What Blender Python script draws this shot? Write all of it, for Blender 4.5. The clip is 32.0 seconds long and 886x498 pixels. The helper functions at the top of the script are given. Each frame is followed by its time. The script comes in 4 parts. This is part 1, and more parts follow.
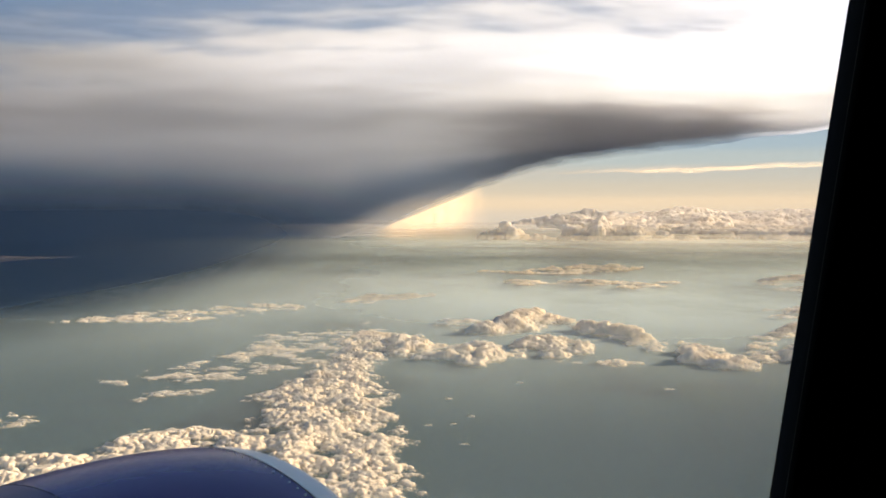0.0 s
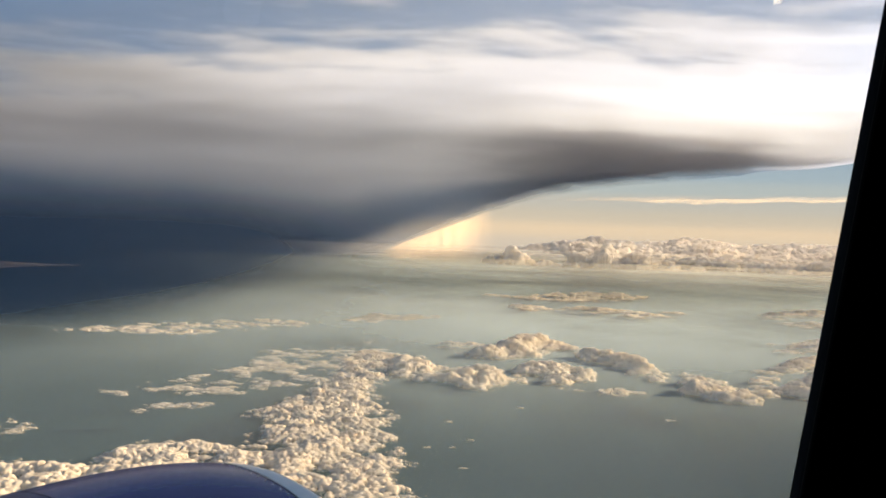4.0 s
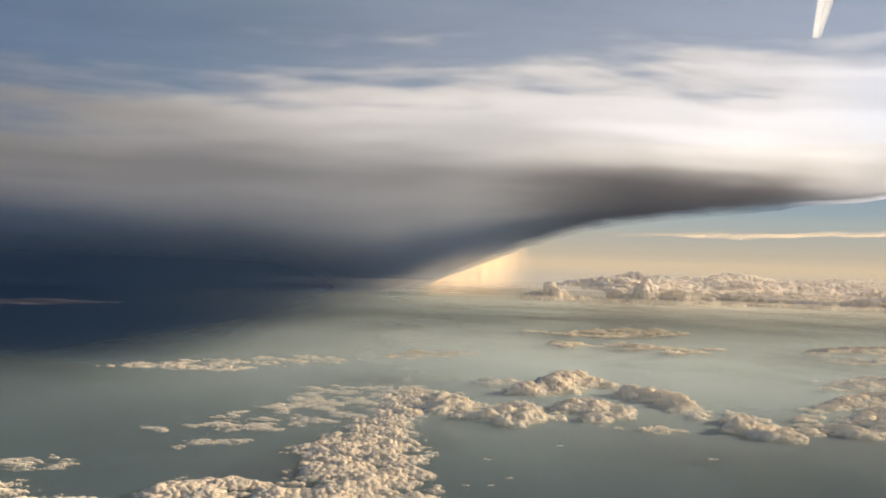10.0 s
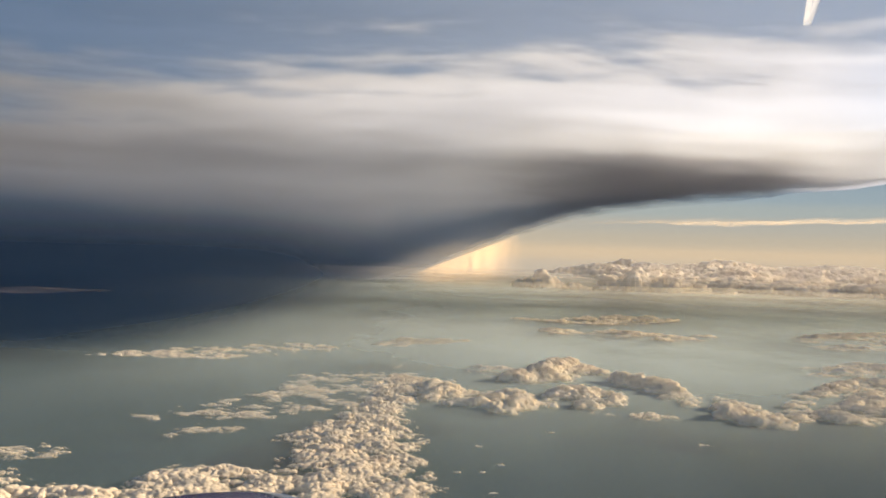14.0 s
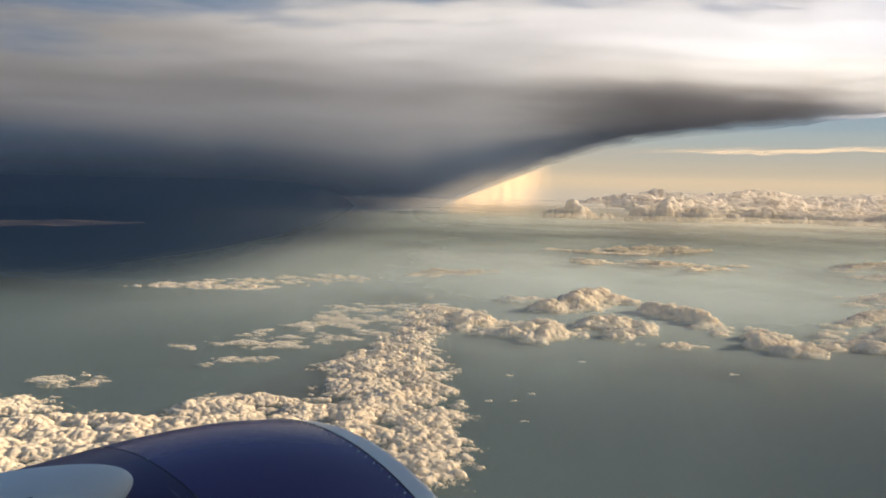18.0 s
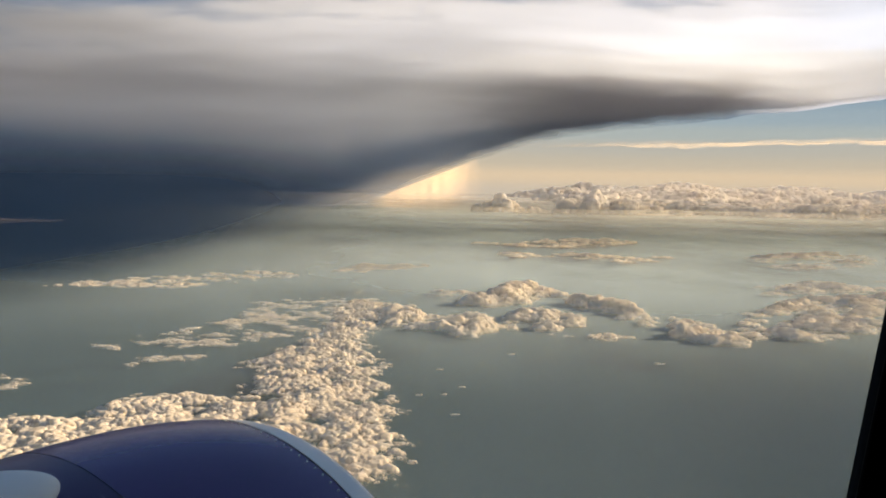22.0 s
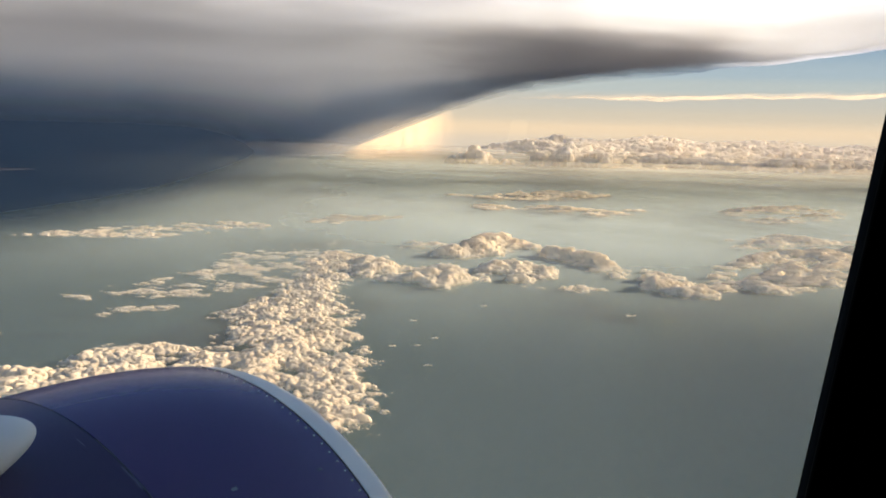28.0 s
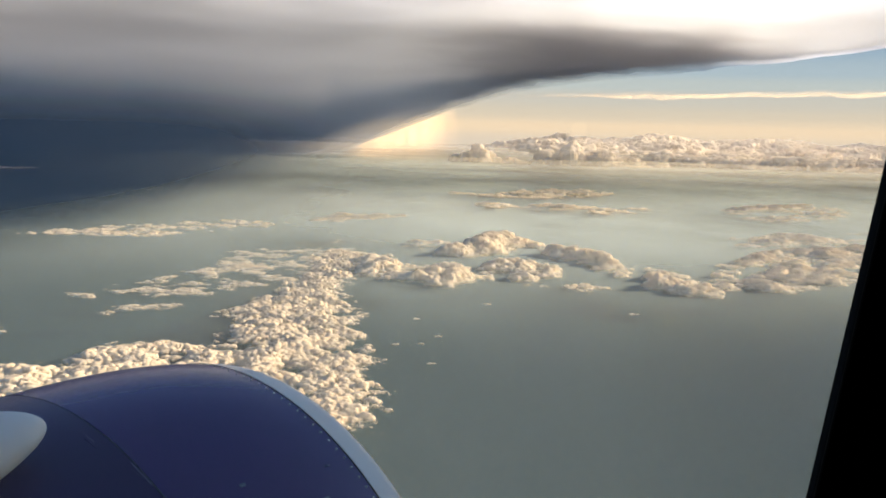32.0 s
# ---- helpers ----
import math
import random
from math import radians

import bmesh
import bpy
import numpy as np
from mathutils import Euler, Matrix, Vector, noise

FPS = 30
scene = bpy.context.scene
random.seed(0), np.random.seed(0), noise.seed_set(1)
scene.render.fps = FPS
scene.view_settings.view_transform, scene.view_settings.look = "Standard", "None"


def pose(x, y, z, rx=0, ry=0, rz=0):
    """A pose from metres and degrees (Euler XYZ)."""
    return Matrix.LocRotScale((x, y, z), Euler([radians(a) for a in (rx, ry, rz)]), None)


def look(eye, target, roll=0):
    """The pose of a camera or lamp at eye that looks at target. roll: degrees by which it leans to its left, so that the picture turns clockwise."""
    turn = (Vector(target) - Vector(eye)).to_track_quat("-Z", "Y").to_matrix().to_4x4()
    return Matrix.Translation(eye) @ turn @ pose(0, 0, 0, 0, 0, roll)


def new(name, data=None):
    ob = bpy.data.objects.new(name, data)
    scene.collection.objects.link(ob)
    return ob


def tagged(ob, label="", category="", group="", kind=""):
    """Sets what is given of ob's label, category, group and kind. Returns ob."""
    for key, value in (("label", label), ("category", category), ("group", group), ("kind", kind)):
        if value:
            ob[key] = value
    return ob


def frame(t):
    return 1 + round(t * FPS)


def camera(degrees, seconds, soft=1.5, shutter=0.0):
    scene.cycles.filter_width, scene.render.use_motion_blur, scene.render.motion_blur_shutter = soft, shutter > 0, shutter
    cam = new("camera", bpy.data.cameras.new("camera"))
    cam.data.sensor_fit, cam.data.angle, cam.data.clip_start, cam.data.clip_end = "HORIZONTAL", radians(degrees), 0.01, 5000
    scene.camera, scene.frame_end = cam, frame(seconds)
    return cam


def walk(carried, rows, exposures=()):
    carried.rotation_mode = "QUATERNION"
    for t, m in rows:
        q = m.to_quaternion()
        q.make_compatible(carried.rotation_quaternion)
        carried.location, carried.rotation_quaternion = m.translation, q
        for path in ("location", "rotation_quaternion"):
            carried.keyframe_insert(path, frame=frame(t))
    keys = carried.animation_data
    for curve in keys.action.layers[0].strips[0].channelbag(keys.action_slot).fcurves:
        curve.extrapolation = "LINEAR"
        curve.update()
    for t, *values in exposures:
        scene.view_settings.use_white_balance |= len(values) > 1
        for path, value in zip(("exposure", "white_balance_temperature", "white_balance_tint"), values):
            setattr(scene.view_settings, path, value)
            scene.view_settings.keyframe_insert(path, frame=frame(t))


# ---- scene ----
cam = camera(48.9, 32.0, soft=1.8)
scene.cycles.transparent_max_bounces = 24
EYE = 80.0
# seconds, x, y, z from the seat's eye point, yaw, pitch, roll
ROWS = [
    (0, 0.0454, 0.0950, -0.0415, -0.16, -1.65, -0.05),
    (0.5, 0.0348, 0.0668, -0.0250, 0.52, -1.83, -0.39),
    (1, 0.0241, 0.0387, -0.0085, 1.85, -1.49, -1.29),
    (1.5, 0.0223, 0.0347, -0.0143, 2.25, -1.00, -1.93),
    (2, 0.0205, 0.0308, -0.0201, 2.09, -0.88, -1.61),
    (2.5, 0.0224, 0.0263, -0.0222, 2.28, -0.49, -1.48),
    (3, 0.0243, 0.0219, -0.0242, 1.80, 0.27, -1.57),
    (3.5, 0.0211, 0.0251, -0.0244, 0.56, 0.12, -1.92),
    (5.5, 0.0159, 0.0147, 0.0004, -0.02, -1.76, -2.36),
    (6, 0.0141, 0.0138, 0.0010, 0.06, -0.97, -2.20),
    (6.5, 0.0109, 0.0133, 0.0019, 1.11, -0.45, -1.89),
    (7, 0.0100, 0.0128, 0.0018, 2.15, 0.80, -1.89),
    (7.5, 0.0091, 0.0124, 0.0017, 3.05, 1.84, -1.94),
    (8, 0.0082, 0.0120, 0.0017, 3.05, 0.88, -2.26),
    (8.5, 0.0074, 0.0116, 0.0016, 2.85, 1.76, -2.06),
    (9, 0.0065, 0.0112, 0.0015, 2.58, 1.86, -2.07),
    (9.5, 0.0056, 0.0107, 0.0015, 2.55, 1.77, -2.03),
    (10, 0.0047, 0.0103, 0.0014, 2.45, 1.68, -2.04),
    (10.5, 0.0038, 0.0099, 0.0014, 2.31, 1.62, -2.09),
    (11, 0.0030, 0.0095, 0.0013, 2.22, 1.63, -1.93),
    (11.5, 0.0021, 0.0091, 0.0012, 2.15, 1.67, -1.92),
    (12, 0.0012, 0.0086, 0.0012, 2.05, 1.62, -1.94),
    (12.5, 0.0003, 0.0082, 0.0011, 1.96, 1.60, -1.95),
    (13, -0.0006, 0.0078, 0.0010, 1.95, 1.48, -1.73),
    (13.5, -0.0014, 0.0074, 0.0010, 1.95, 1.24, -1.87),
    (14, -0.0023, 0.0070, 0.0009, 1.94, 0.97, -1.91),
    (14.5, -0.0032, 0.0065, 0.0009, 0.53, 0.84, -1.70),
    (16.5, -0.0021, 0.0142, -0.0030, 1.87, -2.05, -1.68),
    (17, -0.0018, 0.0161, -0.0039, 1.83, -3.14, -1.83),
    (17.5, 0.0027, 0.0153, 0.0033, 2.50, -3.35, -2.15),
    (18, -0.0027, 0.0060, 0.0020, 3.74, -3.14, -1.60),
    (18.5, -0.0065, -0.0000, 0.0033, 4.17, -3.37, -1.41),
    (19, -0.0069, -0.0022, 0.0066, 4.14, -3.28, -1.34),
    (19.5, -0.0071, -0.0027, 0.0069, 4.28, -3.58, -1.16),
    (20, -0.0021, -0.0018, 0.0116, 4.04, -4.76, -1.18),
    (20.5, -0.0102, -0.0054, 0.0072, 3.11, -4.04, -0.98),
    (21, -0.0131, -0.0075, 0.0128, 1.48, -3.50, -0.93),
    (21.5, -0.0083, -0.0099, 0.0122, 0.62, -3.29, -0.71),
    (22, -0.0091, -0.0086, 0.0102, -0.46, -3.36, -1.20),
    (22.5, -0.0167, -0.0254, 0.0127, -1.34, -3.80, -1.49),
    (23, -0.0125, -0.0148, 0.0127, -0.47, -3.79, -1.72),
    (23.5, -0.0169, -0.0151, 0.0101, 1.11, -2.86, -1.62),
    (24, -0.0211, -0.0191, 0.0157, 1.60, -2.45, -1.83),
    (24.5, -0.0193, -0.0198, 0.0091, 1.24, -2.67, -1.66),
    (25, -0.0165, -0.0244, 0.0111, -0.13, -6.07, -1.70),
    (25.5, -0.0210, -0.0350, 0.0219, -0.88, -9.24, -1.66),
    (27.5, -0.0205, -0.0307, 0.0025, -1.86, -9.18, -1.73),
    (28, -0.0164, -0.0208, -0.0011, -1.99, -6.16, -1.66),
    (28.5, -0.0174, -0.0208, -0.0048, -2.02, -5.96, -1.65),
    (29, -0.0188, -0.0241, -0.0056, -1.89, -6.33, -1.66),
    (29.5, -0.0200, -0.0283, -0.0010, -1.73, -6.33, -1.65),
    (30, -0.0243, -0.0361, -0.0022, -1.79, -6.33, -1.65),
    (30.5, -0.0241, -0.0353, -0.0024, -1.79, -6.33, -1.65),
    (31, -0.0252, -0.0370, -0.0019, -1.79, -6.33, -1.65),
    (31.5, -0.0256, -0.0369, 0.0009, -1.83, -6.33, -1.65),
    (32, -0.0275, -0.0400, -0.0012, -1.79, -6.26, -1.65),
]
walk(cam, [(t, pose(x, y, EYE + z, 90 + pitch, roll, yaw)) for t, x, y, z, yaw, pitch, roll in ROWS],
     [(0, 1.06, 5830, 10.7), (2, 0.93, 5830, 10.7), (7, 0.87, 5830, 10.7), (9, 0.66, 5830, 10.7), (14, 0.68, 5830, 10.7), (18, 0.74, 5830, 10.7), (20, 0.63, 5830, 10.7), (23, 0.8, 5830, 10.7), (25, 0.76, 5830, 10.7), (25.5, 1.42, 5830, 10.7), (27.5, 1.42, 5830, 10.7), (28, 1.05, 5830, 10.7), (29, 1.06, 5830, 10.7), (32, 1.07, 5830, 10.7)])

# ---- world and sun ----
SUN_AZ, SUN_EL = 76.0, 17.0        # degrees: clockwise from +y, above the horizon
world = bpy.data.worlds.new("sky")
scene.world = world
world.use_nodes = True
wn, wl = world.node_tree.nodes, world.node_tree.links
sky = wn.new("ShaderNodeTexSky")
sky.sky_type = "NISHITA"
sky.sun_disc = False
sky.sun_elevation = radians(SUN_EL)
sky.sun_rotation = radians(SUN_AZ)
sky.altitude = 3000
sky.air_density, sky.dust_density, sky.ozone_density = 1.0, 2.6, 1.2
wn["Background"].inputs["Strength"].default_value = 0.08
wl.new(sky.outputs["Color"], wn["Background"].inputs["Color"])

sun_data = bpy.data.lights.new("sun", "SUN")
sun_data.energy, sun_data.angle, sun_data.color = 10.5, radians(5), (1.0, 0.745, 0.44)
sun = new("sun", sun_data)
sa, se = radians(SUN_AZ), radians(SUN_EL)
SUN_DIR = Vector((math.sin(sa) * math.cos(se), math.cos(sa) * math.cos(se), math.sin(se)))
sun.matrix_world = look(SUN_DIR * 200 + Vector((0, 0, EYE)), (0, 0, EYE))


# ---- materials ----
def material(name):
    m = bpy.data.materials.new(name)
    m.use_nodes = True
    m.node_tree.nodes.clear()
    return m, m.node_tree.nodes, m.node_tree.links


def node(nodes, kind, **values):
    n = nodes.new(kind)
    for key, value in values.items():
        n.inputs[key.replace("_", " ")].default_value = value
    return n


def noise_node(nodes, links, coord, scale, detail=5.0, rough=0.55, stretch=(1, 1, 1)):
    mp = nodes.new("ShaderNodeMapping")
    mp.inputs["Scale"].default_value = stretch
    links.new(coord, mp.inputs["Vector"])
    n = node(nodes, "ShaderNodeTexNoise", Scale=scale, Detail=detail, Roughness=rough)
    links.new(mp.outputs["Vector"], n.inputs["Vector"])
    return n


def ramp(nodes, links, value, stops):
    r = nodes.new("ShaderNodeValToRGB")
    r.color_ramp.interpolation = "EASE"
    while len(r.color_ramp.elements) < len(stops):
        r.color_ramp.elements.new(0.5)
    for e, (p, c) in zip(r.color_ramp.elements, stops):
        e.position, e.color = p, (*c, 1) if len(c) == 3 else c
    links.new(value, r.inputs["Fac"])
    return r


def span(nodes, links, value, a, b):
    r = nodes.new("ShaderNodeMapRange")
    r.interpolation_type = "SMOOTHSTEP"
    links.new(value, r.inputs["Value"])
    r.inputs["From Min"].default_value, r.inputs["From Max"].default_value = a, b
    return r


def cumulus_material(name, tint, scale, glow=0.3, fade=None, relief=0.35):
    """Water cloud: white scatterer, a part of the light passes through; fine billow relief."""
    m, n, l = material(name)
    co = n.new("ShaderNodeTexCoord")
    a = noise_node(n, l, co.outputs["Object"], scale, 6)
    big = noise_node(n, l, co.outputs["Object"], scale * 0.12, 3)
    mixed = n.new("ShaderNodeMath")
    mixed.operation = "ADD"
    l.new(a.outputs["Fac"], mixed.inputs[0])
    l.new(big.outputs["Fac"], mixed.inputs[1])
    col = ramp(n, l, mixed.outputs[0], [(0.35, tuple(c * 0.9 for c in tint)), (0.75, tint)])
    bump = node(n, "ShaderNodeBump", Strength=relief, Distance=0.9 / scale)
    l.new(a.outputs["Fac"], bump.inputs["Height"])
    d = node(n, "ShaderNodeBsdfDiffuse", Roughness=1.0)
    tr = n.new("ShaderNodeBsdfTranslucent")
    for s in (d, tr):
        l.new(col.outputs["Color"], s.inputs["Color"])
        l.new(bump.outputs["Normal"], s.inputs["Normal"])
    mix = node(n, "ShaderNodeMixShader", Fac=glow)
    l.new(d.outputs[0], mix.inputs[1])
    l.new(tr.outputs[0], mix.inputs[2])
    out = n.new("ShaderNodeOutputMaterial")
    if fade:
        # lower flanks turn clear and torn, so haze colour stands for their shade
        sep = n.new("ShaderNodeSeparateXYZ")
        l.new(co.outputs["Object"], sep.inputs[0])
        torn = n.new("ShaderNodeMath")
        torn.operation = "MULTIPLY_ADD"
        l.new(a.outputs["Fac"], torn.inputs[0])
        torn.inputs[1].default_value = -1.2 * (fade[1] - fade[0])
        l.new(sep.outputs["Z"], torn.inputs[2])
        solid = span(n, l, torn.outputs[0], fade[0] - 0.5 * (fade[1] - fade[0]), fade[1] - 0.6 * (fade[1] - fade[0]))
        clear = n.new("ShaderNodeBsdfTransparent")
        mixed_out = n.new("ShaderNodeMixShader")
        l.new(solid.outputs[0], mixed_out.inputs[0])
        l.new(clear.outputs[0], mixed_out.inputs[1])
        l.new(mix.outputs[0], mixed_out.inputs[2])
        mix = mixed_out
    l.new(mix.outputs[0], out.inputs["Surface"])
    return m


def paint(name, colour, rough, metal=0.0, coat=0.0, grain=6.0, vary=0.12, bump_d=0.0004, spec=0.5):
    m, n, l = material(name)
    co = n.new("ShaderNodeTexCoord")
    a = noise_node(n, l, co.outputs["Object"], grain, 8, 0.65)
    b = noise_node(n, l, co.outputs["Object"], grain * 14, 4)
    col = ramp(n, l, a.outputs["Fac"], [(0.3, tuple(c * (1 - vary) for c in colour)), (0.7, tuple(min(1, c * (1 + vary)) for c in colour))])
    p = node(n, "ShaderNodeBsdfPrincipled", Metallic=metal, Coat_Weight=coat, Coat_Roughness=0.12)
    p.inputs["Specular IOR Level"].default_value = spec
    ro = span(n, l, b.outputs["Fac"], 0.3, 0.7)
    ro.inputs["To Min"].default_value, ro.inputs["To Max"].default_value = rough * 0.96, rough * 1.05
    bump = node(n, "ShaderNodeBump", Strength=0.03, Distance=bump_d)
    l.new(b.outputs["Fac"], bump.inputs["Height"])
    l.new(col.outputs["Color"], p.inputs["Base Color"])
    l.new(ro.outputs[0], p.inputs["Roughness"])
    l.new(bump.outputs["Normal"], p.inputs["Normal"])
    out = n.new("ShaderNodeOutputMaterial")
    l.new(p.outputs[0], out.inputs["Surface"])
    return m


def sea_material():
    """Open sea under thin mist: dark water, mist patches, wind streaks."""
    m, n, l = material("sea_water")
    co = n.new("ShaderNodeTexCoord")
    big = noise_node(n, l, co.outputs["Object"], 0.004, 5, 0.6, (1, 0.45, 1))
    fine = noise_node(n, l, co.outputs["Object"], 0.25, 6)
    col = ramp(n, l, big.outputs["Fac"], [(0.3, (0.011, 0.026, 0.033)), (0.7, (0.018, 0.036, 0.044))])
    p = node(n, "ShaderNodeBsdfPrincipled", Roughness=0.42)
    p.inputs["IOR"].default_value = 1.33
    p.inputs["Specular IOR Level"].default_value = 0.04
    bump = node(n, "ShaderNodeBump", Strength=0.12, Distance=0.5)
    l.new(fine.outputs["Fac"], bump.inputs["Height"])
    l.new(col.outputs["Color"], p.inputs["Base Color"])
    l.new(bump.outputs["Normal"], p.inputs["Normal"])
    out = n.new("ShaderNodeOutputMaterial")
    l.new(p.outputs[0], out.inputs["Surface"])
    return m


def calc_on(n, l):
    def calc(op, a, b, c=None):
        k = n.new("ShaderNodeMath")
        k.operation = op
        for i, x in enumerate((a, b, c)):
            if x is None:
                continue
            if isinstance(x, (int, float)):
                k.inputs[i].default_value = x
            else:
                l.new(x, k.inputs[i])
        return k.outputs[0]
    return calc


def storm_material(name, shade):
    """Thick cloud low down and slate-blue rain under it, both with shade in their colour; thin ice cloud above that
    lets the sun through, with clear rifts highest up.
    """
    m, n, l = material(name)
    calc = calc_on(n, l)
    co = n.new("ShaderNodeTexCoord")
    sep = n.new("ShaderNodeSeparateXYZ")
    l.new(co.outputs["UV"], sep.inputs[0])          # u round the sky; v: 1 at the rim, 0.1 for each degree
    u, v = sep.outputs["X"], sep.outputs["Y"]
    layer = n.new("ShaderNodeUVMap")
    layer.uv_map = "Edge"
    sep2 = n.new("ShaderNodeSeparateXYZ")
    l.new(layer.outputs["UV"], sep2.inputs[0])
    w = sep2.outputs["Y"]                           # 0.1 for each degree above the cloud's lower edge
    streak = noise_node(n, l, co.outputs["UV"], 1.0, 5, 0.5, (11.0, 6.5, 1)).outputs["Fac"]
    soft = noise_node(n, l, co.outputs["UV"], 1.0, 3, 0.45, (8.0, 3.0, 1)).outputs["Fac"]
    wisp = noise_node(n, l, co.outputs["UV"], 1.0, 6, 0.6, (45.0, 16.0, 1)).outputs["Fac"]
    # rain below the cloud base, with the storm's shade put into its colour
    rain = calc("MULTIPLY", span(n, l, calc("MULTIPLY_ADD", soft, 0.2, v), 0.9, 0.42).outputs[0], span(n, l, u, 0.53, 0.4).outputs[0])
    # the anvil's dark belly: its shade painted as a darker patch
    belly_shade = calc("MULTIPLY", span(n, l, calc("MULTIPLY_ADD", wisp, 0.03, u), 0.5, 0.575).outputs[0], span(n, l, u, 0.655, 0.6).outputs[0])
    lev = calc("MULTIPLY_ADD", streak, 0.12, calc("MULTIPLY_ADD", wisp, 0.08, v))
    belly_shade = calc("MULTIPLY", belly_shade, span(n, l, lev, 1.2, 1.06).outputs[0])
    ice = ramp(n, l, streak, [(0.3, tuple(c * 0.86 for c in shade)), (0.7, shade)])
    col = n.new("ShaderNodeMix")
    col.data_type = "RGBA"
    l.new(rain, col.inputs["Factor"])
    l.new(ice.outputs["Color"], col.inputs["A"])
    # darker downwards: shade under the anvil painted into the colour
    shade_down = ramp(n, l, v, [(0.25, (0.125, 0.165, 0.225)), (0.85, (0.36, 0.375, 0.415))])
    l.new(shade_down.outputs["Color"], col.inputs["B"])
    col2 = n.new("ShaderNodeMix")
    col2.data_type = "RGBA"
    l.new(belly_shade, col2.inputs["Factor"])
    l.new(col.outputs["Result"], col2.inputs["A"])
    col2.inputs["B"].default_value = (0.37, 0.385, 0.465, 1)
    dull = span(n, l, calc("MULTIPLY_ADD", u, -1.0, calc("MULTIPLY_ADD", streak, 1.1, calc("MULTIPLY_ADD", wisp, 0.4, v))), 1.56, 2.02).outputs[0]
    d = node(n, "ShaderNodeBsdfDiffuse", Roughness=1.0)
    tr = n.new("ShaderNodeBsdfTranslucent")
    l.new(col2.outputs["Result"], d.inputs["Color"])
    l.new(col2.outputs["Result"], tr.inputs["Color"])
    # thickness sets the shading: dim and thick to the left and near the rim, thin above
    edge = calc("MULTIPLY_ADD", streak, 0.24, calc("MULTIPLY_ADD", soft, 0.12, calc("MULTIPLY_ADD", wisp, 0.16, v)))
    thin = span(n, l, edge, 1.17, 1.6).outputs[0]
    side = span(n, l, calc("MULTIPLY_ADD", soft, 0.2, u), 0.36, 0.82)
    side.inputs["To Min"].default_value, side.inputs["To Max"].default_value = 0.08, 1.0
    through_light = calc("MULTIPLY_ADD", calc("MULTIPLY", thin, side.outputs[0]), 0.83, 0.17)
    through_light = calc("MULTIPLY", through_light, calc("MULTIPLY", calc("MULTIPLY_ADD", belly_shade, -0.75, 1.0), calc("MULTIPLY_ADD", dull, -0.85, 1.0)))
    # silver lining set by translucency along the anvil's far lower edge
    lining = calc("MULTIPLY", span(n, l, calc("MULTIPLY_ADD", wisp, 0.05, w), 0.065, 0.025).outputs[0], span(n, l, u, 0.56, 0.64).outputs[0])
    through_light = calc("MAXIMUM", through_light, calc("MULTIPLY", lining, 0.95))
    body = n.new("ShaderNodeMixShader")
    l.new(through_light, body.inputs[0])
    l.new(d.outputs[0], body.inputs[1])
    l.new(tr.outputs[0], body.inputs[2])
    # clear rifts high up, and the open foot of the rain
    rift = calc("MULTIPLY", dull, 0.45)
    foot = calc("MULTIPLY", span(n, l, calc("MULTIPLY_ADD", soft, 0.1, w), 0.2, 0.03).outputs[0], span(n, l, u, 0.53, 0.45).outputs[0])
    clear = n.new("ShaderNodeBsdfTransparent")
    mix = n.new("ShaderNodeMixShader")
    veil = calc("MULTIPLY", calc("MULTIPLY", thin, span(n, l, u, 0.36, 0.72).outputs[0]), calc("MULTIPLY_ADD", dull, -0.1, 0.26))
    tip = calc("MULTIPLY", calc("MULTIPLY", thin, span(n, l, u, 0.58, 0.66).outputs[0]), 0.36)
    fray = calc("MULTIPLY", span(n, l, calc("MULTIPLY_ADD", wisp, 0.06, w), 0.1, 0.02).outputs[0], span(n, l, u, 0.4, 0.48).outputs[0])
    foot = calc("MAXIMUM", foot, calc("MULTIPLY", fray, calc("MULTIPLY", span(n, l, u, 0.66, 0.58).outputs[0], 0.9)))
    l.new(calc("MAXIMUM", calc("MAXIMUM", rift, foot), calc("MAXIMUM", veil, tip)), mix.inputs[0])
    l.new(body.outputs[0], mix.inputs[1])
    l.new(clear.outputs[0], mix.inputs[2])
    out = n.new("ShaderNodeOutputMaterial")
    l.new(mix.outputs[0], out.inputs["Surface"])
    return m


def pane_material():
    """Clear acrylic, worn: a thin film of dust and smears scatters a little of the light."""
    m, n, l = material("acrylic_pane")
    calc = calc_on(n, l)
    co = n.new("ShaderNodeTexCoord")
    soft = noise_node(n, l, co.outputs["Object"], 14, 4, 0.5, (1, 1, 0.35)).outputs["Fac"]
    haze = calc("MULTIPLY_ADD", soft, 0.04, 0.022)
    tr = node(n, "ShaderNodeBsdfTranslucent", Color=(0.8, 0.8, 0.8, 1))
    clear = n.new("ShaderNodeBsdfTransparent")
    mix = n.new("ShaderNodeMixShader")
    l.new(haze, mix.inputs[0]); l.new(clear.outputs[0], mix.inputs[1]); l.new(tr.outputs[0], mix.inputs[2])
    out = n.new("ShaderNodeOutputMaterial")
    l.new(mix.outputs[0], out.inputs["Surface"])
    return m


